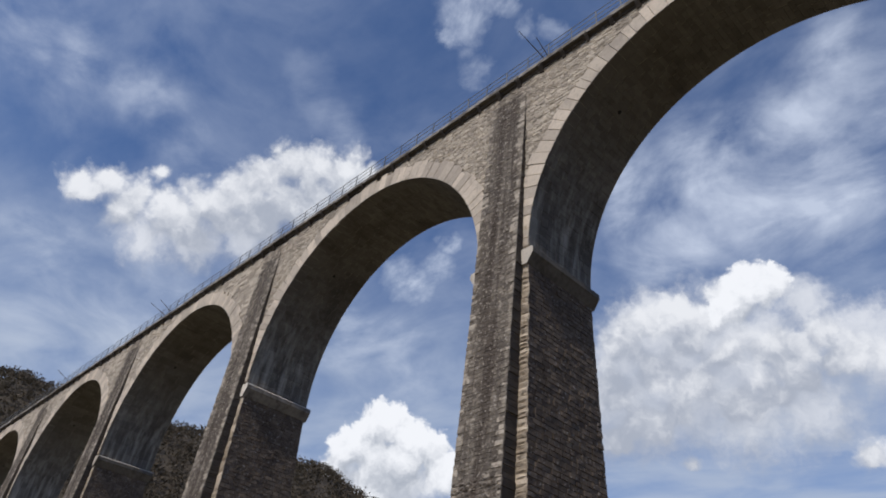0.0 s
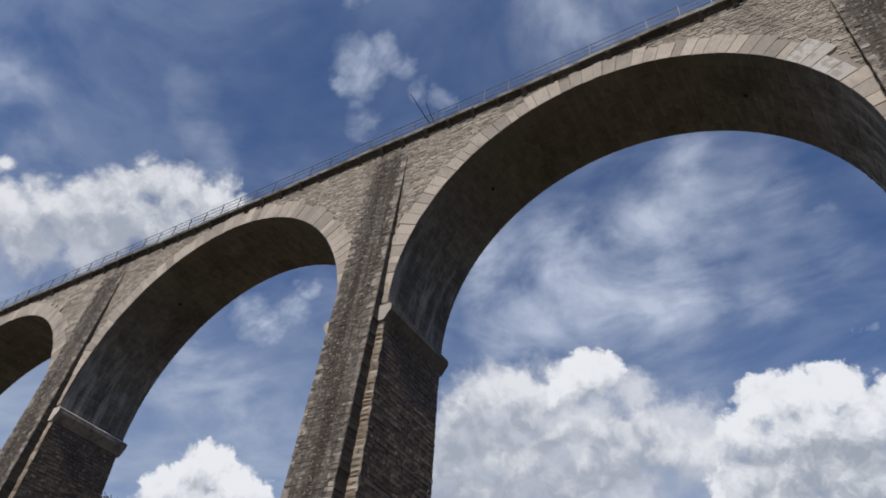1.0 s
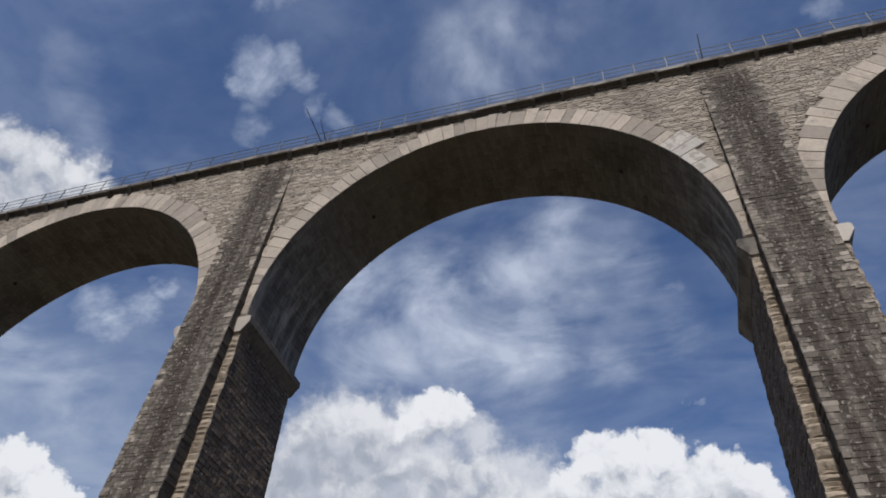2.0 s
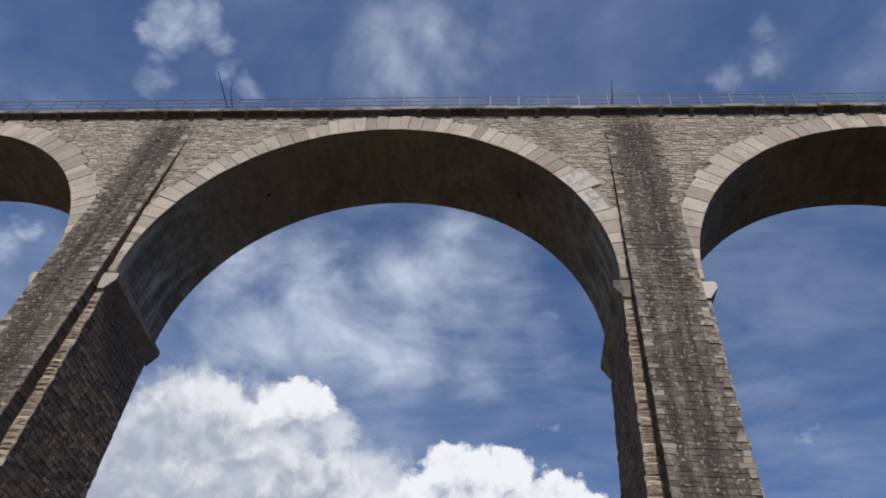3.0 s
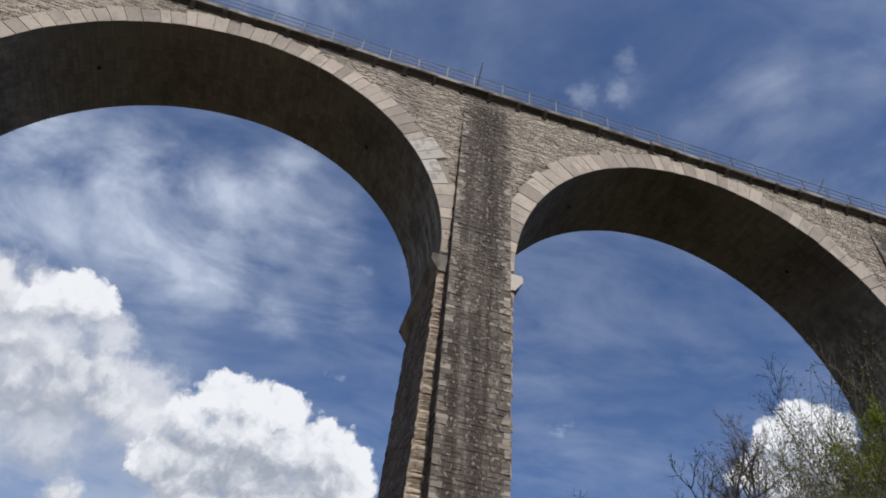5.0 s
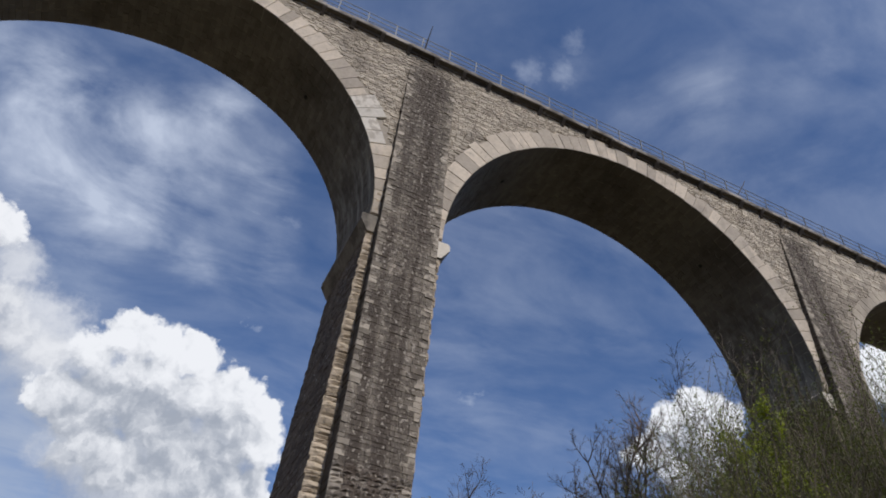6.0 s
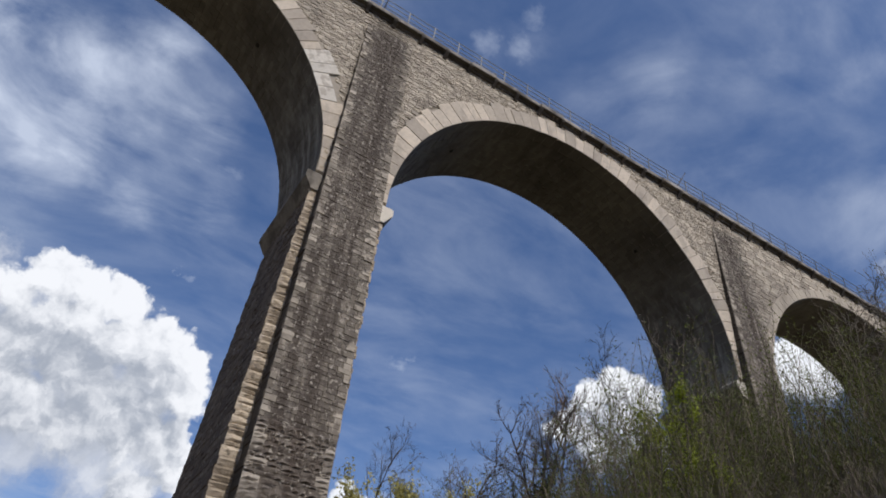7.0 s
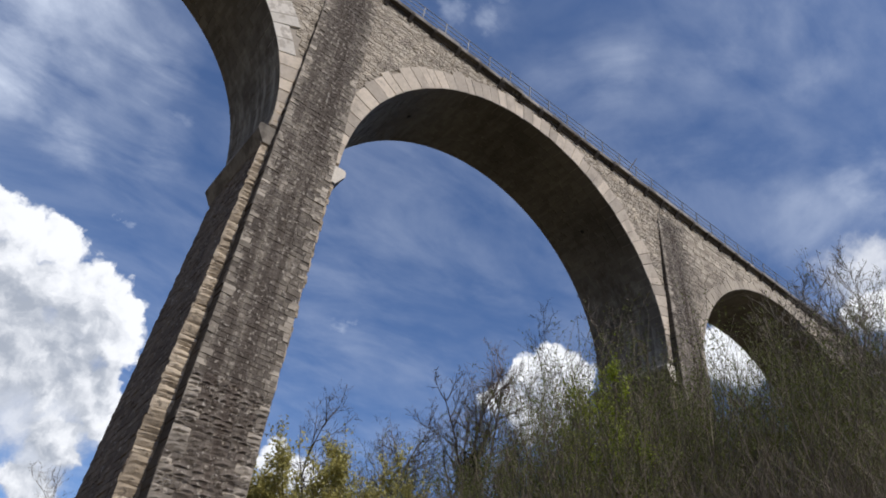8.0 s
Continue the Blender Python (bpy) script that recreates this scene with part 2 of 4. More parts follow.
    drift = n.vec("ADD", lay.outputs[0], n.vec("SCALE", n.vec("SUBTRACT", n.noise(lay.outputs[0], 1.6, 2.0, 0.5, color=True), (0.5, 0.5, 0.5)), scale=0.5))
    streak = n.ramp(n.noise(drift, 3.0, 8.0, 0.55), 0.26, 0.72)
    fine = n.math("ADD", n.math("MULTIPLY", n.noise(drift, 8.0, 6.0, 0.55), 0.8), n.math("MULTIPLY", n.noise(q, 12.0, 7.0, 0.6), 0.25))
    veil = None
    warped = n.vec("ADD", p, n.vec("ADD", n.vec("SCALE", bend, scale=0.10), n.vec("SCALE", curl, scale=0.03)))
    for az, el, r, a in VEIL_WEST + VEIL_NORTH + VEIL_OVERHEAD + VEIL_EAST:
        d = n.vec("DISTANCE", warped, tuple(heading(az, el)))
        v = n.math("MULTIPLY", n.ramp(d, radians(r) * 2.2, 0.0), a)
        veil = v if veil is None else n.math("SMOOTH_MAX", veil, v, 0.2)
    thin = n.math("MULTIPLY", n.math("MULTIPLY_ADD", streak, 0.8, 0.2), n.math("MULTIPLY", n.ramp(fine, 0.2, 0.8), 1.6))
    thin = n.math("MULTIPLY", thin, n.math("ADD", veil, 0.015))
    thin = n.math("MINIMUM", n.math("MULTIPLY", thin, VEIL_STRENGTH, clamp=True), 0.9)
    # torn scraps
    scrap = None
    torn = n.vec("ADD", p, n.vec("ADD", n.vec("SCALE", bend, scale=0.03), n.vec("SCALE", curl, scale=0.05)))
    for az, el, r, a in WISPS:
        d = n.vec("DISTANCE", torn, tuple(heading(az, el)))
        v = n.math("MULTIPLY", n.ramp(d, radians(r) * 2.0, 0.0), a)
        scrap = v if scrap is None else n.math("SMOOTH_MAX", scrap, v, 0.1)
    scrap = n.math("MULTIPLY", scrap, n.math("MULTIPLY_ADD", n.ramp(n.noise(drift, 11.0, 7.0, 0.65), 0.30, 0.72), 0.75, 0.25), clamp=True)
    thin = n.math("MAXIMUM", thin, n.math("MULTIPLY", scrap, 0.8))
    color = n.mix(thin, blue, VEIL_COLOR)
    # pale haze low in the west and north
    low = n.math("MULTIPLY", n.ramp(part_of.outputs[2], 0.64, 0.34), n.math("MAXIMUM", n.ramp(part_of.outputs[0], 0.12, -0.22), 0.05))
    low = n.math("MULTIPLY", low, n.math("MULTIPLY_ADD", streak, 0.45, 0.35))
    color = n.mix(low, color, HAZE_COLOR)
    color = n.mix(murk, color, murk_color)
    color = n.mix(front, color, front_color)
    color = n.mix(heap, color, heap_color)
    n.put(back.inputs["Color"], color)
    back.inputs["Strength"].default_value = 1.0


SKY_STRENGTH, SKY_TINT = 0.088, (0.765, 0.97, 1.26)
CLOUD_LIT, CLOUD_SHADE = (0.90, 0.92, 0.97, 1), (0.38, 0.42, 0.50, 1)
VEIL_COLOR, VEIL_STRENGTH = (0.58, 0.65, 0.80, 1), 1.12
MURK_LIT, MURK_SHADE, HAZE_COLOR = (0.82, 0.84, 0.89, 1), (0.40, 0.44, 0.53, 1), (0.44, 0.51, 0.64, 1)
make_world()

# ---------------------------------------------------------------- materials


def material(name, tones, rough=0.9, pick="island", grain=(9.0, 0.25), stain=None, bump=(14.0, 0.25), spots=None, metal=0.0, pier_stain=None, skew=1.0, lime=None):
    """A weathered surface. tones: (dark, light) between which the pieces differ; grain: scale and depth of the fine mottling;
    stain: (colour, low, high, stretch) vertical runs of dirt; spots: (colour, scale, threshold)."""
    m = bpy.data.materials.new(name)
    m.use_nodes = True
    n = Net(m.node_tree)
    bsdf = m.node_tree.nodes["Principled BSDF"]
    where = n.node("ShaderNodeNewGeometry")
    place = where.outputs["Position"]
    if pick == "island":
        chance = where.outputs["Random Per Island"]
    elif pick == "object":
        chance = n.node("ShaderNodeObjectInfo").outputs["Random"]
    else:
        chance = n.noise(place, 1.3, 2.0)
    if skew != 1.0:
        chance = n.math("POWER", chance, skew)
    color = n.mix(chance, (*tones[0], 1), (*tones[1], 1))
    g = n.math("MULTIPLY_ADD", n.noise(place, grain[0], 6.0, 0.65), 2 * grain[1], 1 - grain[1])
    g2 = n.math("MULTIPLY_ADD", n.noise(place, grain[0] * 0.12, 3.0), 1.2 * grain[1], 1 - 0.6 * grain[1])
    gg = n.node("ShaderNodeCombineColor")
    for i in range(3):
        n.put(gg.inputs[i], n.math("MULTIPLY", g, g2))
    color = n.mix(1.0, color, gg.outputs[0], "MULTIPLY")
    for s in ([stain] if isinstance(stain, tuple) else stain or []):
        tint, lo, hi, stretch, amount = s
        mp = n.node("ShaderNodeMapping")
        mp.inputs["Scale"].default_value = stretch
        n.put(mp.inputs["Vector"], place)
        color = n.mix(n.math("MULTIPLY", n.ramp(n.noise(mp.outputs[0], 1.0, 5.0, 0.6), lo, hi), amount), color, (*tint, 1))
    if pier_stain:
        # dark water runs down the middle of the piers
        tint, width, amount = pier_stain
        axis = n.node("ShaderNodeSeparateXYZ")
        n.put(axis.inputs[0], place)
        off = n.math("SUBTRACT", n.math("MODULO", n.math("ADD", axis.outputs[0], 20 * BAY - FIRST + BAY / 2), BAY), BAY / 2)
        sway = n.math("MULTIPLY_ADD", n.noise(place, 0.5, 3.0), 1.2, -0.6)
        off = n.math("ABSOLUTE", n.math("ADD", off, sway))
        mp = n.node("ShaderNodeMapping")
        mp.inputs["Scale"].default_value = (2.6, 1.0, 0.10)
        n.put(mp.inputs["Vector"], place)
        runs = n.ramp(n.noise(mp.outputs[0], 1.0, 6.0, 0.65), 0.34, 0.62)
        color = n.mix(n.math("MULTIPLY", n.math("MULTIPLY", n.ramp(off, width, width * 0.25), runs), amount), color, (*tint, 1))
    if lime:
        # pale lime streaks; their height ramp also paints the light on a vault's haunches
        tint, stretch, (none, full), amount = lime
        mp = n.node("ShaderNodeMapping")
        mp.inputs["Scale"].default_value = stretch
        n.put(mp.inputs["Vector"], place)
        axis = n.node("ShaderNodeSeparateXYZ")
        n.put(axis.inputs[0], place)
        pale_haunch = n.math("MULTIPLY", n.ramp(n.noise(mp.outputs[0], 1.0, 6.0, 0.62), 0.42, 0.72), n.ramp(axis.outputs[2], none, full))
        color = n.mix(n.math("MULTIPLY", pale_haunch, amount), color, (*tint, 1))
    if spots:
        tint, scale, limit, amount = spots
        color = n.mix(n.math("MULTIPLY", n.ramp(n.noise(place, scale, 4.0, 0.6), limit, limit + 0.08), amount), color, (*tint, 1))
    n.put(bsdf.inputs["Base Color"], color)
    bsdf.inputs["Roughness"].default_value, bsdf.inputs["Metallic"].default_value = rough, metal
    bsdf.inputs["Specular IOR Level"].default_value = 0.25
    if bump:
        b = n.node("ShaderNodeBump")
        b.inputs["Strength"].default_value, b.inputs["Distance"].default_value = bump[1], 0.04
        n.put(b.inputs["Height"], n.noise(place, bump[0], 6.0, 0.7))
        n.put(bsdf.inputs["Normal"], b.outputs[0])
    return m


BAY, FIRST = 21.202, -58.457          # distance of the piers, and the middle of pier 0
RUBBLE = material("pale_rubble", ((0.27, 0.235, 0.197), (0.545, 0.482, 0.405)), stain=[((0.15, 0.13, 0.112), 0.50, 0.72, (0.5, 0.5, 0.14), 0.55)],
                  pier_stain=((0.10, 0.084, 0.072), 1.7, 0.7))
MORTAR = material("mortar", ((0.28, 0.246, 0.208), (0.385, 0.342, 0.292)), pick="noise", pier_stain=((0.10, 0.084, 0.072), 1.7, 0.7))
GREY_STONE = material("grey_stone", ((0.125, 0.107, 0.092), (0.215, 0.187, 0.16)), pick="object", skew=1.3, grain=(4.6, 0.7), bump=(8.0, 1.3), pier_stain=((0.075, 0.054, 0.044), 1.05, 0.7),
                      stain=[((0.085, 0.072, 0.062), 0.46, 0.66, (0.8, 0.6, 0.5), 0.55)], spots=((0.46, 0.415, 0.36), 8.0, 0.57, 0.7))
GREY_WALL = material("grey_masonry", ((0.13, 0.112, 0.096), (0.26, 0.227, 0.192)), skew=1.4, grain=(4.6, 0.7), bump=(8.0, 1.3), pier_stain=((0.06, 0.047, 0.04), 1.35, 0.9),
                     stain=[((0.085, 0.072, 0.062), 0.46, 0.66, (0.8, 0.6, 0.5), 0.55)], spots=((0.46, 0.415, 0.36), 8.0, 0.57, 0.7))
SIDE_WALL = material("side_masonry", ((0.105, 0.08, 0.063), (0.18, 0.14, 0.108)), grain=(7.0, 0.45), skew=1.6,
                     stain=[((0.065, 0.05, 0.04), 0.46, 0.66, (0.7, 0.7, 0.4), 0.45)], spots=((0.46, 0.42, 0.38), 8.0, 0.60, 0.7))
GREY_JOINT = material("grey_joint", ((0.16, 0.137, 0.117), (0.25, 0.217, 0.185)), pick="noise", pier_stain=((0.06, 0.047, 0.04), 1.25, 0.8))
# paints in the shade of the buttress flanks; also colours the coping joint stubs
NEAR_BLACK = material("near_black", ((0.045, 0.038, 0.033), (0.10, 0.085, 0.073)), pick="noise")
CREAM = material("cream_limestone", ((0.36, 0.315, 0.27), (0.60, 0.52, 0.435)), pick="object", grain=(6.0, 0.26), stain=[((0.24, 0.21, 0.185), 0.5, 0.7, (1.3, 1.3, 0.7), 0.5)], spots=((0.27, 0.24, 0.21), 5.0, 0.60, 0.5))
EDGE_STONE = material("edge_stone", ((0.16, 0.14, 0.12), (0.38, 0.335, 0.285)), pick="object", grain=(5.5, 0.45), spots=((0.13, 0.11, 0.092), 3.0, 0.52, 0.7))
EDGE_WALL = material("edge_masonry", ((0.18, 0.157, 0.132), (0.44, 0.39, 0.33)), grain=(5.5, 0.45), spots=((0.12, 0.10, 0.085), 3.0, 0.50, 0.75))
QUOIN = material("yellow_quoin", ((0.24, 0.195, 0.148), (0.54, 0.455, 0.36)), pick="object", grain=(6.0, 0.4), bump=(8.0, 1.0), spots=((0.15, 0.125, 0.10), 4.5, 0.56, 0.75))
# the lime term carries the haunches' painted light as well as the streaks
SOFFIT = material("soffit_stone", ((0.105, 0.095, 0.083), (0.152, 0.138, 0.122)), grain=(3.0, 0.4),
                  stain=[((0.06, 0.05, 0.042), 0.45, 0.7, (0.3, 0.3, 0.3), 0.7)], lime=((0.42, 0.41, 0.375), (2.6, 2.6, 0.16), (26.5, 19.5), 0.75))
COPING = material("weathered_coping", ((0.20, 0.182, 0.163), (0.36, 0.33, 0.30)), pick="object", grain=(7.0, 0.35), stain=[((0.07, 0.061, 0.054), 0.42, 0.62, (1.3, 1.3, 1.3), 0.75)])
# soot, together with the underside's shade put into the colour
COPE_UNDER = material("shaded_sooty_underside", ((0.05, 0.043, 0.038), (0.12, 0.105, 0.09)), pick="object", grain=(6.0, 0.45), spots=((0.26, 0.23, 0.2), 3.0, 0.60, 0.6))
STEEL = material("galvanised_steel", ((0.11, 0.115, 0.12), (0.20, 0.205, 0.21)), rough=0.6, pick="object", bump=None, metal=0.2)
DARK_STEEL = material("rusty_steel", ((0.05, 0.045, 0.04), (0.09, 0.075, 0.06)), rough=0.7, pick="object", bump=None, metal=0.3)
BALLAST = material("deck_ballast", ((0.14, 0.13, 0.12), (0.22, 0.2, 0.18)), pick="noise")

# ---------------------------------------------------------------- building blocks


HOLE_SHADE = material("hole_shade", ((0.012, 0.011, 0.01), (0.02, 0.018, 0.016)), pick="noise", bump=None)


class Soup:
    """Vertices and faces of one mesh."""

    def __init__(self):
        self.v, self.f = [], []

    def quad_block(self, corners, out, depth, bevel, rnd=None, rough=0.0):
        """A stone whose back is the quad of corners and whose bevelled face stands depth proud along out."""
        c = [Vector(p) for p in corners]
        mid = (c[0] + c[1] + c[2] + c[3]) / 4
        i = len(self.v)
        self.v += c
        for p in c:
            way = mid - p
            push = depth + (rnd.uniform(-rough, rough) if rnd else 0)
            self.v.append(p + way * min(0.45, bevel / max(way.length, 1e-4)) + out * push)
        self.f += [(i + 4, i + 5, i + 6, i + 7)] + [(i + a, i + (a + 1) % 4, i + 4 + (a + 1) % 4, i + 4 + a) for a in range(4)]

    def box(self, x0, x1, y0, y1, z0, z1):
        i = len(self.v)
        self.v += [Vector((x, y, z)) for z in (z0, z1) for x, y in ((x0, y0), (x1, y0), (x1, y1), (x0, y1))]
        self.f += [(i + 3, i + 2, i + 1, i), (i + 4, i + 5, i + 6, i + 7)] + [(i + a, i + (a + 1) % 4, i + 4 + (a + 1) % 4, i + 4 + a) for a in range(4)]

    def loft(self, rings, close=True, caps=True):
        """Skin over rings of points, all of one length."""
        i, m = len(self.v), len(rings[0])
        for r in rings:
            self.v += [Vector(p) for p in r]
        for k in range(len(rings) - 1):
            for a in range(m if close else m - 1):
                b = (a + 1) % m
                self.f.append((i + k * m + a, i + k * m + b, i + (k + 1) * m + b, i + (k + 1) * m + a))
        if caps:
            self.f.append(tuple(i + a for a in reversed(range(m))))
            self.f.append(tuple(i + (len(rings) - 1) * m + a for a in range(m)))

    def mesh(self, name, mat, smooth=False):
        me = bpy.data.meshes.new(name)
        me.from_pydata([tuple(p) for p in self.v], [], self.f)
        me.materials.append(mat)
        if smooth:
            me.polygons.foreach_set("use_smooth", [True] * len(me.polygons))
        me.update()
        return me


def part(name, soup, mat, parent, label="", smooth=False):
    """One mesh object under a thing or a part."""
    ob = new(name, soup.mesh(name, mat, smooth) if isinstance(soup, Soup) else soup)
    ob.parent = parent
    if label:
        tagged(ob, label)
    return ob


def empty(name, label, category, group="", kind="", at=(0, 0, 0)):
    ob = new(name)
    ob.location = at
    ob.empty_display_size = 0.3
    return tagged(ob, label, category, group, kind)


def courses(lo, hi, height, rnd, vary=0.2):
    z = lo
    while z < hi - 0.5 * height:
        h = height * rnd.uniform(1 - vary, 1 + vary)
        if z + h > hi - 0.4 * height:
            h = hi - z
        yield z, z + h
        z += h


def run(lo, hi, length, rnd, vary=0.4):
    """Cuts of a course into stones."""
    x = lo
    while x < hi - 1e-4:
        w = length * rnd.uniform(1 - vary, 1 + vary)
        if x + w > hi - 0.45 * length:
            w = hi - x
        yield x, x + w
        x += w


def rod_between(s, a, b, r0, r1, sides=6):
    a, b = Vector(a), Vector(b)
    way = (b - a).normalized()
    u = way.orthogonal().normalized()
    v = way.cross(u)
    s.loft([[p + (u * math.cos(2 * math.pi * i / sides) + v * math.sin(2 * math.pi * i / sides)) * r for i in range(sides)] for p, r in ((a, r0), (b, r1))])


# ---------------------------------------------------------------- the viaduct
FACE, WIDE = 17.6, 4.273              # near face of the walls, and the width of the viaduct
SPRING, RISE, HALF = EYE_Z + 17.466, 9.308, 9.21
WALL_TOP = EYE_Z + 27.934
IMPOST = EYE_Z + 16.93
RING = 1.02                           # depth of the voussoirs
BUTT, BUTT_TOP, BUTT_LEAN = 1.12, WALL_TOP - 0.77, 0.0452
PIER, PIER_LEAN, PIER_BATTER = 1.389, 0.021, 0.019
PIERS = range(-3, 7)


def pier_x(k):
    return FIRST + k * BAY


def arch_z(x, cx, grow=0.0):
    """Height of the arch curve over x."""
    u = (x - cx) / (HALF + grow)
    return SPRING + (RISE + grow) * math.sqrt(max(0.0, 1 - u * u))


def ground_z(x, y):
    """The valley floor, the hillside that carries the end of the viaduct, and the far hills."""
    soft = 6.0
    u = (x - 9.0 + 0.05 * y) / soft
    rise = 0.58 * soft * (math.log1p(math.exp(min(u, 30))) if u < 30 else u)
    rise = 36.0 * math.tanh(max(0.0, rise - 0.75) / 36.0)
    r, az = math.hypot(x, y), math.degrees(math.atan2(x, y))
    far = max(0.0, min(1.0, (r - 120.0) / 380.0))
    far = far * far * (3 - 2 * far)
    crest = 0.185 + 0.172 * math.exp(-((az + 70.0) / 26.0) ** 2) - 0.06 * math.exp(-((az - 5.0) / 60.0) ** 2)
    crest += 0.012 * math.sin(az * 0.21) + 0.006 * math.sin(az * 0.77 + 1)
    return rise * (1 - far) + far * 500.0 * crest * (1 + 0.1 * min(1.0, max(0.0, (r - 500) / 2000))) + 0.15 * noise.noise((x * 0.2, y * 0.2, 0))


viaduct = empty("viaduct", "tall grey limestone railway viaduct with round arches", "viaduct")


def build_bay(k):
    """The arch between pier k-1 and pier k: barrel, spandrel walls, voussoirs."""
    cx = pier_x(k) - BAY / 2
    near = k in (2, 3, 4)
    ring = RING if k < 5 else 0.6
    rnd = random.Random(100 + k)
    steps = 72
    # barrel and spandrel core
    core = Soup()
    back = FACE + WIDE
    angles = [math.pi * i / steps for i in range(steps + 1)]
    pts = [(cx - HALF * math.cos(a), SPRING + RISE * math.sin(a)) for a in angles]
    inset = 0.03
    edge = [(pier_x(k - 1), IMPOST), (cx - HALF, IMPOST)] + pts + [(cx + HALF, IMPOST), (pier_x(k), IMPOST)]
    for x, z in edge:
        core.v += [Vector(p) for p in ((x, FACE + inset, z), (x, FACE + inset, WALL_TOP), (x, back, z), (x, back, WALL_TOP))]
    for c, ((xa, za), (xb, zb)) in enumerate(zip(edge, edge[1:])):
        i = 4 * c
        if xb - xa > 1e-6:
            core.f += [(i, i + 4, i + 5, i + 1), (i + 6, i + 2, i + 3, i + 7)]
        core.f.append((i + 2, i + 6, i + 4, i))
    arch = part("arch", core, MORTAR, viaduct, "round arch with pale rubble spandrels")
    # soffit courses
    soffit = Soup()
    length = math.pi * (HALF + RISE) / 2
    n_courses = 124 if near else 50
    for i in range(n_courses):
        a0, a1 = math.pi * i / n_courses, math.pi * (i + 1) / n_courses
        for y0, y1 in run(FACE + 0.62, back - 0.02, 0.55 if near else 1.3, rnd):
            def on(a, y):
                return (cx - HALF * math.cos(a), y, SPRING + RISE * math.sin(a))
            am = (a0 + a1) / 2
            inward = Vector((math.cos(am), 0, -math.sin(am)))
            soffit.quad_block((on(a0, y0 + .006), on(a0, y1 - .006), on(a1, y1 - .006), on(a1, y0 + .006)), inward, rnd.uniform(0.008, 0.03), 0.012, rnd, 0.004)
    for side in (-1, 1):
        for z0, z1 in courses(IMPOST, SPRING, 0.27, rnd):
            for y0, y1 in run(FACE + 0.02, back - 0.02, 0.6, rnd):
                x = cx + side * HALF
                soffit.quad_block(((x, y0, z0), (x, y1, z0), (x, y1, z1), (x, y0, z1)), Vector((-side, 0, 0)), rnd.uniform(0.008, 0.03), 0.012, rnd, 0.004)
    tagged(part("soffit", soffit, SOFFIT, arch, "dark stone courses with lime streaks and painted light on the haunches"), kind="stuff")
    # drain holes in the vault: solid plugs, black to paint the shade inside
    for dx in (-5.78, 5.78):
        z = arch_z(cx + dx, cx)
        out = Vector((dx / HALF ** 2, 0, (z - SPRING) / RISE ** 2)).normalized()
        s = Soup()
        rod_between(s, Vector((cx + dx, FACE + WIDE / 2, z)) - out * 0.045, Vector((cx + dx, FACE + WIDE / 2, z)) + out * 0.1, 0.10, 0.10, 10)
        part("drain", s, HOLE_SHADE, arch, "small drain hole, a black plug painted as its shaded inside")
    # rubble of the near face
    wall = Soup()
    lo, hi = pier_x(k - 1), pier_x(k)
    size = (0.115, 0.27) if near else (0.2, 0.5)
    for z0, z1 in courses(IMPOST, WALL_TOP, size[0], rnd, 0.35):
        zm = (z0 + z1) / 2
        for x0, x1 in run(lo, hi, size[1], rnd, 0.6):
            xm = (x0 + x1) / 2
            if abs(xm - cx) < HALF + ring and zm < arch_z(xm, cx, ring):
                continue
            if zm < BUTT_TOP - 0.6 and min(xm - lo, hi - xm) < BUTT - 0.1:
                continue
            j = rnd.uniform(-0.012, 0.012)
            wall.quad_block(((x0 + .01, FACE + .03, z0 + .008 + j), (x1 - .01, FACE + .03, z0 + .008 - j), (x1 - .01, FACE + .03, z1 - .008 - j), (x0 + .01, FACE + .03, z1 - .008 + j)),
                            Vector((0, -1, 0)), rnd.uniform(0.02, 0.05), 0.018, rnd, 0.010)
    tagged(part("rubble_facing", wall, RUBBLE, arch, "coursed pale rubble stones"), kind="stuff")
    return arch, cx


def voussoir_mesh(n, deep, name, mat=None):
    """One wedge of the ring, pointing up from the arch's middle."""
    s = Soup()
    half = math.pi / n / 2
    r0, r1 = HALF - 0.015, HALF + deep
    g, b = 0.004, 0.012
    rings = []
    for y, k in ((0.62, 0.0), (-0.035, 0.0), (-0.06, b)):
        w0, w1 = r0 * math.tan(half) - g - k, r1 * math.tan(half) - g - k
        rings.append([(-w0, y, r0 + k), (w0, y, r0 + k), (w1, y, r1 - k), (-w1, y, r1 - k)])
    s.loft(rings)
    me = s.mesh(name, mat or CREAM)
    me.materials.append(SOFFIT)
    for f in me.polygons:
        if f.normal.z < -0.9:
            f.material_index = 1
    return me


VOUSSOIRS = 54
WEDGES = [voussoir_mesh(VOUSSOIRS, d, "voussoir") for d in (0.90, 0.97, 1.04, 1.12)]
PATCH_STONE = material("patched_limestone", ((0.46, 0.43, 0.39), (0.60, 0.56, 0.51)), pick="object", spots=((0.34, 0.30, 0.26), 2.6, 0.52, 0.7))
PATCH_WEDGES = [voussoir_mesh(VOUSSOIRS, d, "voussoir", PATCH_STONE) for d in (0.7, 1.2)]
PLAIN_WEDGES = [voussoir_mesh(VOUSSOIRS, d, "voussoir", RUBBLE) for d in (0.55, 0.7)]


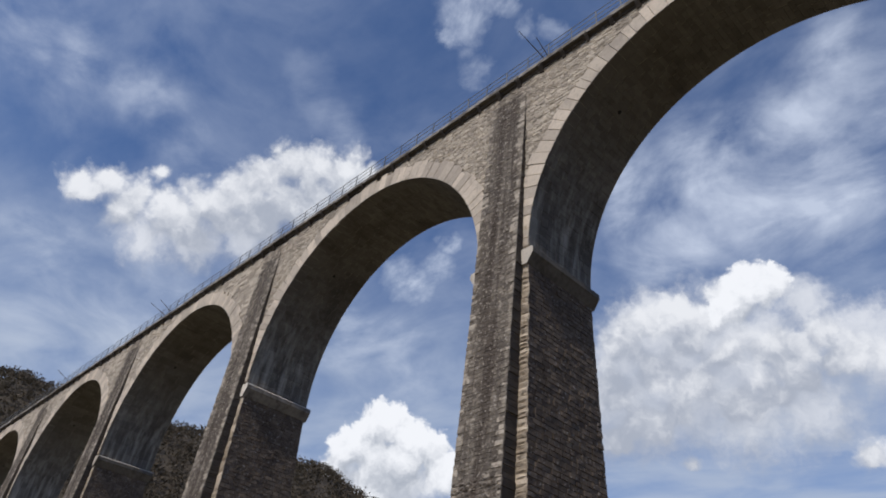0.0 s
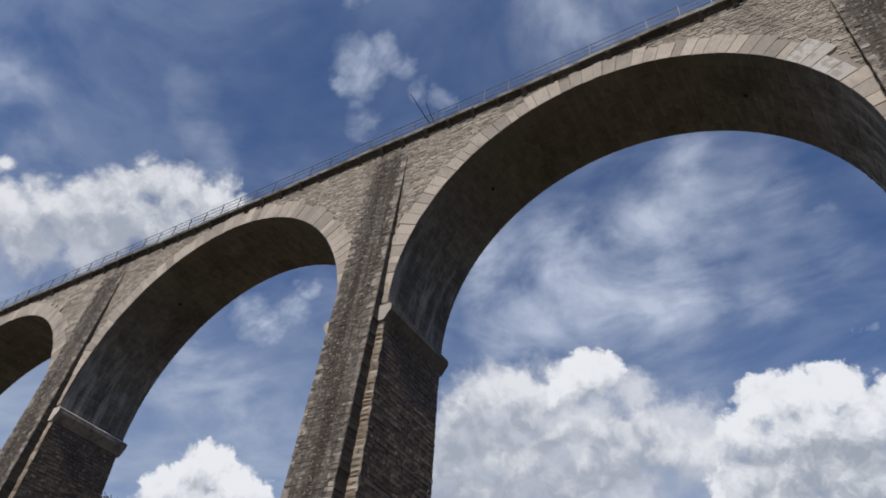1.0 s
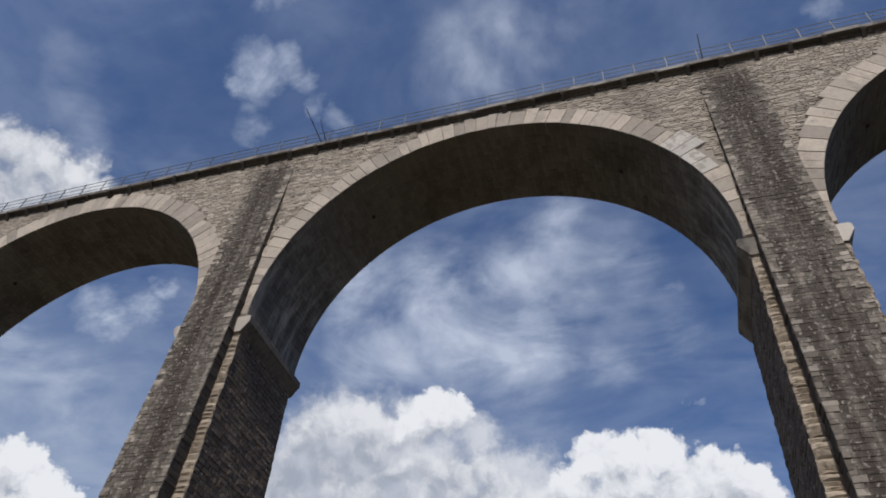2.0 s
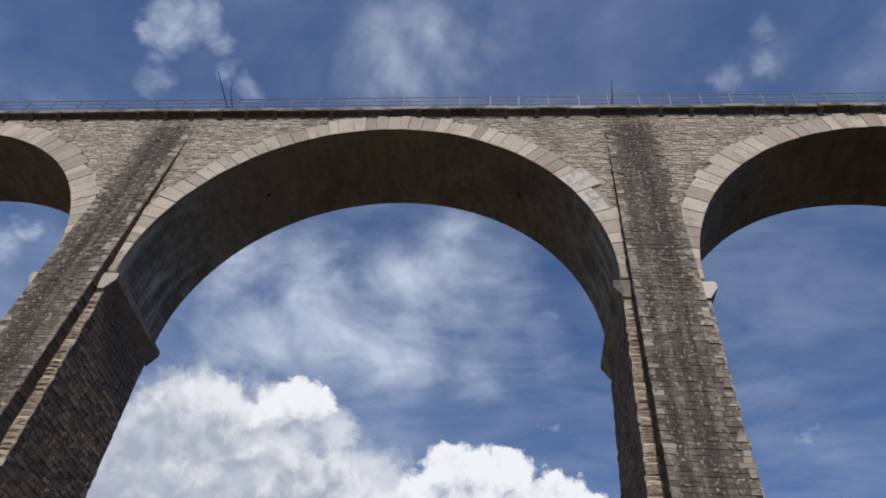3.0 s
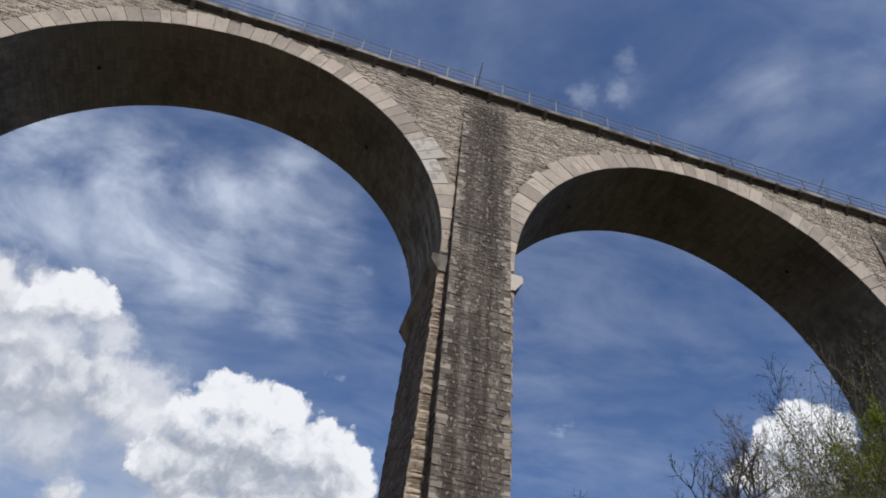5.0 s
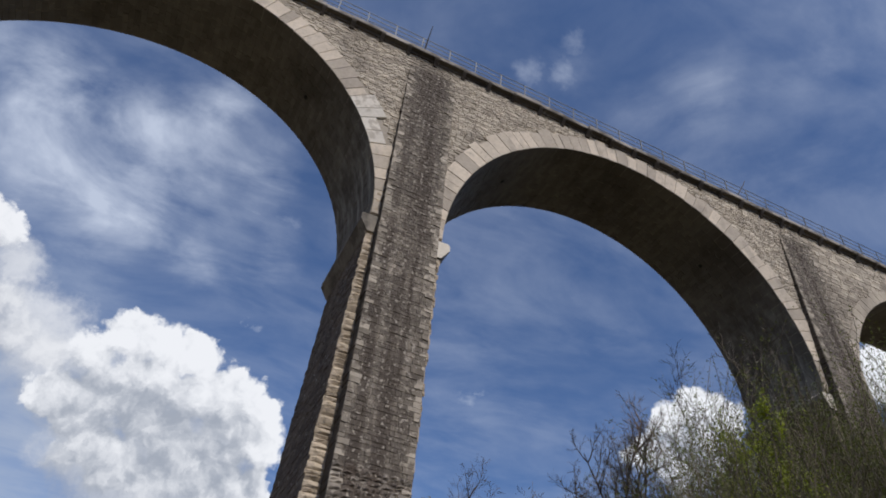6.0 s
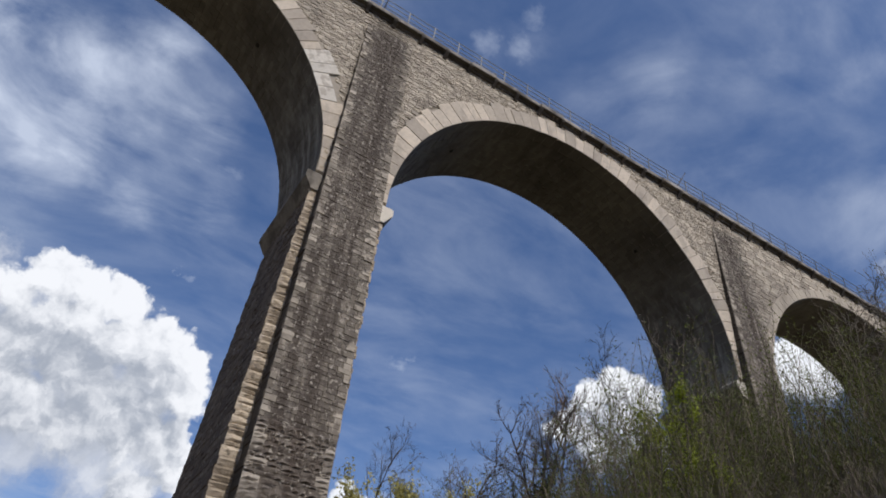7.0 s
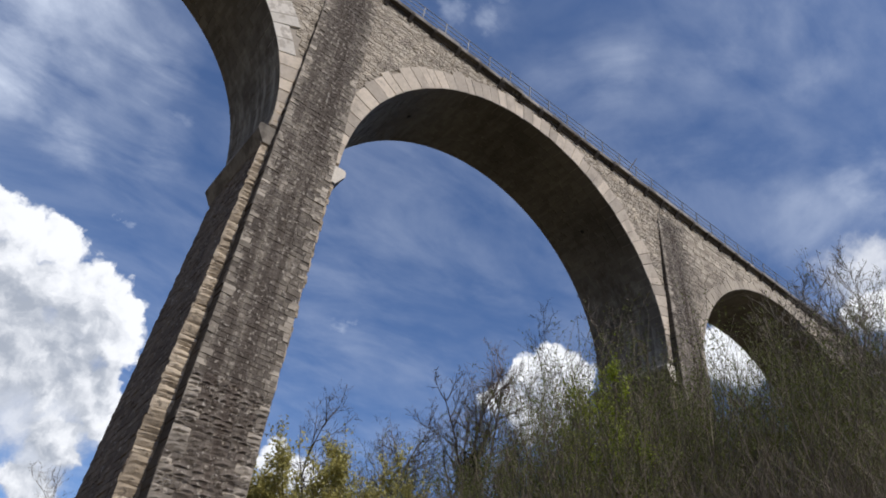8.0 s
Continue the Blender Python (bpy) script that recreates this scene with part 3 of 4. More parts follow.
def build_ring(arch, cx, k):
    """The ring of wedges, some broad and some narrow, as they were cut."""
    rnd = random.Random(300 + k)
    widths = [rnd.choice((0.74, 0.9, 1.0, 1.0, 1.12, 1.3)) for _ in range(VOUSSOIRS)]
    unit = math.pi / sum(widths)
    a = 0.0
    for i, w in enumerate(widths):
        patched = k == 3 and i in (44, 45, 46, 47)
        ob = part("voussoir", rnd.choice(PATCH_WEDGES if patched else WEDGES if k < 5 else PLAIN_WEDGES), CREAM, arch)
        mid = a + w * unit / 2
        a += w * unit
        m = Matrix.Translation((cx, FACE + rnd.uniform(-0.014, 0.010), SPRING + (RISE - HALF) * math.sin(mid))) @ Matrix.Rotation(mid - math.pi / 2, 4, "Y")
        ob.matrix_basis = m @ Matrix.Diagonal((w * unit * VOUSSOIRS / math.pi, 1, 1, 1))


for k in range(-2, 7):
    bay, middle = build_bay(k)
    build_ring(bay, middle, k)


def butt_y(z):
    return FACE - 0.02 - BUTT_LEAN * max(0.0, BUTT_TOP - z)


def pier_half(z, lean=PIER_LEAN):
    return PIER + lean * max(0.0, IMPOST - z)


def pier_y(z):
    return FACE - PIER_BATTER * max(0.0, IMPOST - z)


def pier_back(z):
    return FACE + WIDE + PIER_BATTER * max(0.0, IMPOST - z)


def stone_mesh(rnd, name):
    """A rough-faced block of unit length and height."""
    s = Soup()
    steps = 3
    grid = []
    for j in range(steps + 1):
        for i in range(steps + 1):
            u, v = i / steps - 0.5, j / steps - 0.5
            rim = i in (0, steps) or j in (0, steps)
            grid.append((u * 0.994, rnd.uniform(-0.050, -0.024) if rim else rnd.uniform(-0.098, -0.044), v * 0.984 + rnd.uniform(-0.03, 0.03)))
    i0 = len(s.v)
    s.v += [Vector(p) for p in grid]
    w = steps + 1
    for j in range(steps):
        for i in range(steps):
            s.f.append((i0 + j * w + i, i0 + j * w + i + 1, i0 + (j + 1) * w + i + 1, i0 + (j + 1) * w + i))
    rim = [i for i in range(w)] + [w * j + steps for j in range(1, w)] + [steps * w + i for i in reversed(range(steps))] + [w * j for j in reversed(range(1, steps))]
    b0 = len(s.v)
    for i in rim:
        p = grid[i]
        s.v.append(Vector((p[0], 0.0, p[2])))
    for a in range(len(rim)):
        b = (a + 1) % len(rim)
        s.f.append((i0 + rim[b], i0 + rim[a], b0 + a, b0 + b))
    return s


BLOCK_RND = random.Random(7)
BLOCKS = [stone_mesh(BLOCK_RND, "stone").mesh("stone", GREY_STONE) for _ in range(7)]
EDGES = [stone_mesh(BLOCK_RND, "stone").mesh("stone", EDGE_STONE) for _ in range(5)]
QUOINS = [stone_mesh(BLOCK_RND, "quoin").mesh("quoin", QUOIN) for _ in range(5)]


def build_pier(k):
    rnd = random.Random(500 + k)
    px = pier_x(k)
    near = k in (2, 3)
    foot = min(ground_z(px, FACE), ground_z(px, FACE + WIDE)) - 1.0
    leans = {-1: PIER_LEAN if k > 2 else -0.004, 1: PIER_LEAN if k < 3 else -0.004}
    pier = Soup()

    def ring(z):
        a, b, i = pier_half(z, leans[-1]), pier_half(z, leans[1]), 0.03
        return [(px - a + i, pier_y(z) + i, z), (px + b - i, pier_y(z) + i, z), (px + b - i, pier_back(z) - i, z), (px - a + i, pier_back(z) - i, z)]

    pier.loft([ring(foot), ring(IMPOST)])
    body = part("pier", pier, GREY_JOINT, viaduct, "tall tapering pier of dark grey rough-faced stone")
    butt = Soup()

    def bring(z):
        return [(px - BUTT + .03, butt_y(z) + .03, z), (px + BUTT - .03, butt_y(z) + .03, z), (px + BUTT - .03, FACE + .3, z), (px - BUTT + .03, FACE + .3, z)]

    butt.loft([bring(foot), bring(BUTT_TOP)])
    buttress = part("buttress", butt, GREY_JOINT, viaduct, "battered buttress of dark grey blocks, stained by water")
    # faces of the pier sides and of the buttress sides
    sides, flanks = Soup(), Soup()
    low = max(foot, 0.0)
    for side in (-1, 1):
        for z0, z1 in courses(low, IMPOST, 0.215, rnd):
            for t0, t1 in run(0.0, 1.0, 0.085, rnd):
                def on(t, z):
                    return (px + side * (pier_half(z, leans[side]) - .03), pier_y(z) + t * (pier_back(z) - pier_y(z)), z)
                sides.quad_block((on(t0 + .001, z0 + .006), on(t1 - .001, z0 + .006), on(t1 - .001, z1 - .006), on(t0 + .001, z1 - .006)),
                                 Vector((side, 0, 0)), rnd.uniform(0.02, 0.05), 0.02, rnd, 0.012)
        for z0, z1 in courses(low, BUTT_TOP - 0.4, 0.24, rnd):
            xs = px + side * (BUTT - .03)
            flanks.quad_block(((xs, butt_y(z0) + .02, z0 + .006), (xs, FACE + .2, z0 + .006), (xs, FACE + .2, z1 - .006), (xs, butt_y(z1) + .02, z1 - .006)),
                             Vector((side, 0, 0)), rnd.uniform(0.01, 0.06), 0.03, rnd, 0.012)
    # the flanks' shade is put into their near-black colour
    tagged(part("flank_masonry", flanks, NEAR_BLACK, buttress, "flanks of the buttress, their shade painted near black"), kind="stuff")
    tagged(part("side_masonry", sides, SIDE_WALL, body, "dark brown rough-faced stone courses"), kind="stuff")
    sides, rims = Soup(), Soup()
    # front of the buttress
    big = 8.5
    rows = [(z0, z1, 0.36) for z0, z1 in courses(low, big, 0.175, rnd, 0.4)] + [(z0, z1, 0.26) for z0, z1 in courses(max(low, big), BUTT_TOP, 0.15, rnd, 0.35)]
    for z0, z1, length in rows:
        zm, h = (z0 + z1) / 2, z1 - z0
        for x0, x1 in run(px - BUTT, px + BUTT, length, rnd, 0.5):
            edge = (x0 < px - BUTT + 0.01 or x1 > px + BUTT - 0.01) and rnd.random() < 0.75
            if near and 2.0 < zm < 9.6:
                ob = part("stone", rnd.choice(EDGES if edge else BLOCKS), GREY_STONE, buttress)
                ob.matrix_basis = Matrix.Translation(((x0 + x1) / 2, butt_y(zm) + rnd.uniform(0.035, .058), zm)) @ Matrix.Rotation(-math.atan(BUTT_LEAN), 4, "X") @ Matrix.Rotation(rnd.uniform(-.02, .02), 4, "Y") @ Matrix.Diagonal((x1 - x0, 1, h, 1))
            else:
                d = rnd.uniform(0.006, 0.028) if zm < BUTT_TOP - 1.5 else rnd.uniform(0.01, 0.035)
                j = rnd.uniform(-0.004, 0.004)
                if edge:
                    d += 0.02
                (rims if edge else sides).quad_block(((x0 + .002, butt_y(z0) + .03, z0 + .002 + j), (x1 - .002, butt_y(z0) + .03, z0 + .002 - j), (x1 - .002, butt_y(z1) + .03, z1 - .002 - j), (x0 + .002, butt_y(z1) + .03, z1 - .002 + j)),
                                 Vector((0, -1, 0)), d, 0.010, rnd, 0.008)
    tagged(part("edge_masonry", rims, EDGE_WALL, body, "paler rough stones on the edges of the buttress"), kind="stuff")
    tagged(part("masonry", sides, GREY_WALL, body, "dark rough-faced stone courses"), kind="stuff")
    # yellow quoins beside the buttress
    for side in (-1, 1):
        for z0, z1 in courses(max(low, 1.0) if near else max(low, 6.0), IMPOST, 0.21 if near else 0.5, rnd, 0.4):
            zm = (z0 + z1) / 2
            a, b = BUTT - 0.05, pier_half(zm, leans[side]) + rnd.uniform(0.0, 0.03)
            ob = part("quoin", rnd.choice(QUOINS), QUOIN, body)
            ob.matrix_basis = Matrix.Translation((px + side * (a + b) / 2, pier_y(zm) + rnd.uniform(0.005, .035), zm)) @ Matrix.Rotation(rnd.uniform(-.03, .03), 4, "Y") @ Matrix.Diagonal((b - a + rnd.uniform(-0.05, .08), 1, z1 - z0, 1))
        # strip of wall between buttress and ring
        for z0, z1 in courses(IMPOST + 0.5, SPRING + 1.2, 0.4, rnd):
            zm = (z0 + z1) / 2
            a, b = BUTT - 0.05, PIER + 0.03
            ob = part("quoin", rnd.choice(QUOINS), QUOIN, body)
            ob.matrix_basis = Matrix.Translation((px + side * (a + b) / 2, FACE + .015, zm)) @ Matrix.Diagonal((b - a, 1, z1 - z0, 1))
    # impost ledges
    for side in (-1, 1):
        s = Soup()
        outer = px + side * (PIER + 0.33)
        inner = px + side * (BUTT - 0.15)
        zb, zt = IMPOST - 0.42, IMPOST + 0.34
        prof = [(inner, zb), (px + side * (PIER + 0.03), zb), (outer - side * 0.05, zb + 0.40), (outer, zb + 0.46), (outer - side * 0.01, zt - 0.06), (outer - side * 0.07, zt), (inner, zt)]
        if side < 0:
            prof = prof[::-1]
        s.loft([[(x, FACE - 0.13, z) for x, z in prof], [(x, FACE + WIDE + 0.15, z) for x, z in prof]])
        # light painted in two tones: lit front and top, shaded side and underside
        ledge = s.mesh("impost", IMPOST_SHADED)
        ledge.materials.append(IMPOST_SHADED if (k, side) == (3, -1) else IMPOST_LIT)
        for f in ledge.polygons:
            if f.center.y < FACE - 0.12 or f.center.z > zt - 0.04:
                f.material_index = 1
        part("impost", ledge, IMPOST_SHADED, body, "projecting chamfered impost ledge")
    return body


# the ledge stone as a lit and a shaded copy
IMPOST_LIT = material("impost_lit", ((0.46, 0.42, 0.37), (0.66, 0.61, 0.54)), pick="object", stain=[((0.2, 0.18, 0.16), 0.5, 0.66, (1.6, 1.0, 0.8), 0.5)])
IMPOST_SHADED = material("impost_shaded", ((0.13, 0.116, 0.10), (0.22, 0.198, 0.174)), pick="object", grain=(5.0, 0.5), stain=[((0.075, 0.065, 0.057), 0.46, 0.64, (1.6, 1.4, 0.8), 0.75)])
for k in PIERS:
    build_pier(k)

# cornice, deck and railing
X0, X1 = pier_x(-3) - 12, pier_x(6) + 20
deck = Soup()
deck.box(X0, X1, FACE + 0.05, FACE + WIDE - 0.05, WALL_TOP + 0.002, WALL_TOP + 0.3)
deck_ob = part("deck", deck, BALLAST, viaduct, "deck of gravel ballast")
cornice = Soup()
cornice.box(X0, X1, FACE + WIDE - 0.3, FACE + WIDE + 0.24, WALL_TOP + 0.004, WALL_TOP + 0.36)
cornice_ob = part("cornice", cornice, MORTAR, viaduct, "projecting weathered stone cornice")
STEP = 1.365


def coping_mesh():
    s = Soup()
    p, w = 0.29, STEP / 2 - 0.004
    prof = [(0.3, -0.05), (-0.07, -0.05), (-0.09, 0.09), (-p + .02, 0.10), (-p, 0.125), (-p, 0.34), (-p + 0.03, 0.37), (0.3, 0.38)]
    s.loft([[(-w, y, z) for y, z in prof], [(w, y, z) for y, z in prof]])
    me = s.mesh("coping_block", COPING)
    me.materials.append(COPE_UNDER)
    # lower faces get the dark tone with their shade painted in
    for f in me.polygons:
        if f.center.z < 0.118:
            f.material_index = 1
    return me


COPE = coping_mesh()


def joint_stub_mesh(rnd):
    """A dark stub under the joint of two coping blocks, added to draw its dark notch."""
    s = Soup()
    w, h = rnd.uniform(0.07, 0.12), rnd.uniform(0.10, 0.2)
    prof = [(0.1, -h - 0.05), (-0.06, -h - 0.05), (-0.12, -h + 0.04), (-0.27, 0.03), (-0.31, 0.12), (-0.30, 0.2), (0.1, 0.2)]
    s.loft([[(x + rnd.uniform(-0.015, 0.015), y, z) for y, z in prof] for x in (-w, w)])
    return s.mesh("corbel", NEAR_BLACK)


JOINT_STUBS = [joint_stub_mesh(random.Random(5 + i)) for i in range(4)]
post_soup = Soup()
post_soup.box(-0.02, 0.02, -0.02, 0.02, 0.0, 1.0)
post_soup.box(-0.06, 0.06, -0.05, 0.05, 0.0, 0.015)
POST = post_soup.mesh("post", STEEL)
railing = empty("railing", "plain grey steel railing with thin bars along the deck edge", "railing")
RAIL_Y = FACE - 0.16
cope_rnd = random.Random(11)
i = 0
x = X0
while x < X1:
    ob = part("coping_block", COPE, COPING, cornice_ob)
    ob.matrix_basis = pose(x + STEP / 2, FACE + cope_rnd.uniform(-0.035, 0.03), WALL_TOP + 0.003 + cope_rnd.uniform(0, 0.03), cope_rnd.uniform(-2, 2), cope_rnd.uniform(-0.6, 0.6), cope_rnd.uniform(-0.8, 0.8))
    ob = part("corbel", cope_rnd.choice(JOINT_STUBS), NEAR_BLACK, cornice_ob)
    ob.matrix_basis = pose(x + cope_rnd.uniform(-0.05, 0.05), FACE, WALL_TOP)
    ob = part("post", POST, STEEL, railing)
    ob.matrix_basis = pose(x + 0.55 + cope_rnd.uniform(-0.03, 0.03), RAIL_Y, WALL_TOP + 0.37, cope_rnd.uniform(-1, 1), cope_rnd.uniform(-1, 1), 0)
    x += STEP
for h in (0.35, 0.68, 1.0):
    s = Soup()
    s.box(X0, X1, RAIL_Y - 0.013, RAIL_Y + 0.013, WALL_TOP + 0.37 + h - 0.013, WALL_TOP + 0.37 + h + 0.013)
    part("rail", s, STEEL, railing)

# ---------------------------------------------------------------- ground
GRASS = material("dry_grass", ((0.135, 0.115, 0.07), (0.25, 0.21, 0.135)), pick="noise", bump=(3.0, 0.6), grain=(4.0, 0.4))


def shade_far_floor(m):
    """Leaf litter under the far woods."""
    n = Net(m.node_tree)
    bsdf = m.node_tree.nodes["Principled BSDF"]
    near = bsdf.inputs["Base Color"].links[0].from_socket
    reach = n.vec("LENGTH", n.node("ShaderNodeNewGeometry").outputs["Position"])
    n.put(bsdf.inputs["Base Color"], n.mix(n.ramp(reach, 130.0, 230.0), near, (0.055, 0.044, 0.032, 1)))


shade_far_floor(GRASS)


def build_ground():
    radii = [0.0] + [0.8 * 1.085 ** i for i in range(103)]
    sectors = 180
    s = Soup()
    for r in radii:
        for a in range(sectors):
            t = 2 * math.pi * a / sectors
            px, py = r * math.sin(t), r * math.cos(t)
            s.v.append(Vector((px, py, ground_z(px, py))))
    for j in range(len(radii) - 1):
        for a in range(sectors):
            b = (a + 1) % sectors
            s.f.append((j * sectors + b, j * sectors + a, (j + 1) * sectors + a, (j + 1) * sectors + b))
    ob = new("ground", s.mesh("ground", GRASS, True))
    tagged(ob, "rough grassy valley floor rising to wooded hills", "ground", kind="structure")


build_ground()

# ---------------------------------------------------------------- brackets on the deck edge


def build_bracket(x, arms):
    """Steel arms bolted to the deck edge that lean out over it."""
    top = WALL_TOP + 0.37
    ob = empty("bracket", "thin dark steel arms leaning out over the deck edge", "bracket", group="brackets along the deck", at=(x, FACE - 0.2, top))
    plate = Soup()
    plate.box(-0.14, 0.14, -0.06, 0.14, 0.0, 0.02)
    part("base_plate", plate, DARK_STEEL, ob)
    for dx, dy, dz, foot in arms:
        s = Soup()
        rod_between(s, (foot, 0, 0.01), (foot + dx * 1.25, dy * 1.25, dz * 1.25), 0.03, 0.018)
        part("arm", s, DARK_STEEL, ob)
    return ob


build_bracket(-13.65, [(-0.5, -1.0, 1.2, 0.0), (-0.22, -0.5, 0.95, 0.22)])
build_bracket(4.48, [(0.0, -0.5, 0.95, 0.0)])
build_bracket(22.65, [(0.4, -0.25, 0.95, 0.0)])
build_bracket(-53.2, [(-0.9, -0.9, 0.9, 0.0), (-0.5, -0.7, 0.8, 0.9)])
build_bracket(-74.0, [(-0.8, -0.9, 0.9, 0.0)])

# ---------------------------------------------------------------- plants
BARK = material("grey_bark", ((0.15, 0.13, 0.11), (0.24, 0.21, 0.18)), pick="object", bump=None)
DARK_BARK = material("dark_bark", ((0.085, 0.07, 0.06), (0.14, 0.118, 0.10)), pick="object", bump=None)
RED_TWIG = material("reddish_bark", ((0.13, 0.098, 0.08), (0.20, 0.155, 0.13)), pick="object", bump=None)
BROWN_STEM = material("brown_stems", ((0.085, 0.069, 0.054), (0.20, 0.165, 0.132)), bump=None)


def leaf_material(name, dark, light, through):
    m = material(name, (dark, light), rough=0.7, bump=None)
    n = Net(m.node_tree)
    bsdf, out = m.node_tree.nodes["Principled BSDF"], m.node_tree.nodes["Material Output"]
    glow = n.node("ShaderNodeBsdfTranslucent")
    glow.inputs["Color"].default_value = (*through, 1)
    both = n.node("ShaderNodeMixShader")
    both.inputs[0].default_value = 0.3
    n.put(both.inputs[1], bsdf.outputs[0])
    n.put(both.inputs[2], glow.outputs[0])
    n.put(out.inputs["Surface"], both.outputs[0])
    return m


OLIVE_LEAF = leaf_material("olive_leaf", (0.092, 0.108, 0.029), (0.155, 0.173, 0.05), (0.16, 0.19, 0.04))
LIME_LEAF = leaf_material("lime_leaf", (0.19, 0.23, 0.022), (0.35, 0.40, 0.055), (0.34, 0.42, 0.04))
WILLOW_LEAF = leaf_material("yellow_leaf", (0.30, 0.275, 0.095), (0.47, 0.43, 0.17), (0.42, 0.38, 0.11))
BROWN_LEAF = leaf_material("dry_leaf", (0.08, 0.066, 0.042), (0.145, 0.119, 0.079), (0.10, 0.075, 0.04))
IVY_LEAF = leaf_material("ivy_leaf", (0.012, 0.018, 0.008), (0.035, 0.045, 0.018), (0.03, 0.05, 0.01))
WOODS = leaf_material("far_woods", (0.058, 0.045, 0.033), (0.13, 0.10, 0.07), (0.06, 0.05, 0.03))


def tube(s, path, r0, r1, sides=3):
    """A tapering stem along a path of points."""
    rings = []
    m = len(path) - 1
    for i, p in enumerate(path):
        way = (path[min(i + 1, m)] - path[max(i - 1, 0)]).normalized()
        u = way.orthogonal().normalized()
        v = way.cross(u)
        r = r0 + (r1 - r0) * i / m
        rings.append([p + (u * math.cos(2 * math.pi * a / sides) + v * math.sin(2 * math.pi * a / sides)) * r for a in range(sides)])
    s.loft(rings, caps=False)


def leaf(s, p, size, rnd):
    a = Vector((rnd.gauss(0, 1), rnd.gauss(0, 1), rnd.gauss(0, 1))).normalized()
    b = a.orthogonal().normalized()
    b = Matrix.Rotation(rnd.uniform(0, 6.28), 3, a) @ b
    c = a.cross(b)
    i = len(s.v)
    s.v += [p - b * size, p + c * size * 0.45, p + b * size, p - c * size * 0.45]
    s.f.append((i, i + 1, i + 2, i + 3))


def ribbon(s, path, r0, r1):
    """A twig too thin to need sides."""
    i, m = len(s.v), len(path) - 1
    way = (path[-1] - path[0]).normalized()
    side = Matrix.Rotation(i * 0.777, 3, way) @ way.orthogonal().normalized()
    for k, p in enumerate(path):
        r = r0 + (r1 - r0) * k / m
        s.v += [p - side * r, p + side * r]
    for k in range(m):
        s.f.append((i + 2 * k, i + 2 * k + 1, i + 2 * k + 3, i + 2 * k + 2))


def chip(s, p, size, rnd):
    """A leaf seen from far off: three corners."""
    a = Vector((rnd.gauss(0, 1), rnd.gauss(0, 1), rnd.gauss(0, 1))).normalized() * size
    b = a.orthogonal().normalized() * size * 0.8
    b.rotate(Matrix.Rotation(rnd.uniform(0, 6.28), 3, a.normalized()))
    i = len(s.v)
    s.v += [p - a, p + b, p + a - b * 0.3]
    s.f.append((i, i + 1, i + 2))


def grow(rnd, start, way, length, steps, wander, lift=0.0):
    path, d = [start], way.normalized()
    for _ in range(steps):
        d = (d + Vector((rnd.gauss(0, wander), rnd.gauss(0, wander), rnd.gauss(0, wander) + lift))).normalized()
        path.append(path[-1] + d * (length / steps))
    return path


def build_shrub(seed, high, stems, spread, leaves, leaf_mat, stem_mat, leaf_size, label, name="shrub", low_leaf=0.25, twigs=6, lean_most=0.22, twig_length=1.0):
    rnd = random.Random(seed)
    wood, green = Soup(), Soup()
    for _ in range(stems):
        a, r = rnd.uniform(0, 6.28), spread * math.sqrt(rnd.random()) * 0.45
        base = Vector((r * math.cos(a), r * math.sin(a), -0.3))
        lean = Vector((math.cos(a), math.sin(a), 0)) * rnd.uniform(0.02, lean_most) + Vector((0, 0, 1))
        h = high * rnd.uniform(0.68, 1.0)
        path = grow(rnd, base, lean, h, 6, 0.09, 0.02)
        tube(wood, path, 0.006 + 0.0017 * h, 0.004)
        tips = [(path, 0.35)]
        for _ in range(twigs):
            i = rnd.randint(2, 5)
            d = (path[i] - path[i - 1]).normalized() + Vector((rnd.gauss(0, 0.5), rnd.gauss(0, 0.5), rnd.uniform(0.0, 0.5)))
            twig = grow(rnd, path[i], d, h * rnd.uniform(0.12, 0.34) * twig_length, 3, 0.16, 0.04)
            ribbon(wood, twig, 0.006, 0.003)
            tips.append((twig, 0.0))
        for _ in range(int(leaves / stems)):
            line, lo = rnd.choice(tips)
            t = rnd.uniform(lo if lo else 0.15, 1.0) * (len(line) - 1)
            i = min(int(t), len(line) - 2)
            p = line[i].lerp(line[i + 1], t - i)
            if p.z < low_leaf * high * rnd.uniform(0.5, 1.5):
                continue
            chip(green, p + Vector((rnd.gauss(0, 0.06), rnd.gauss(0, 0.06), rnd.gauss(0, 0.06))), leaf_size * rnd.uniform(0.6, 1.3), rnd)
    ob = empty(name, label, "shrub", group="thicket on the hillside")
    part("brushwood", wood, stem_mat, ob)
    if green.v:
        part("foliage", green, leaf_mat, ob)
    return ob


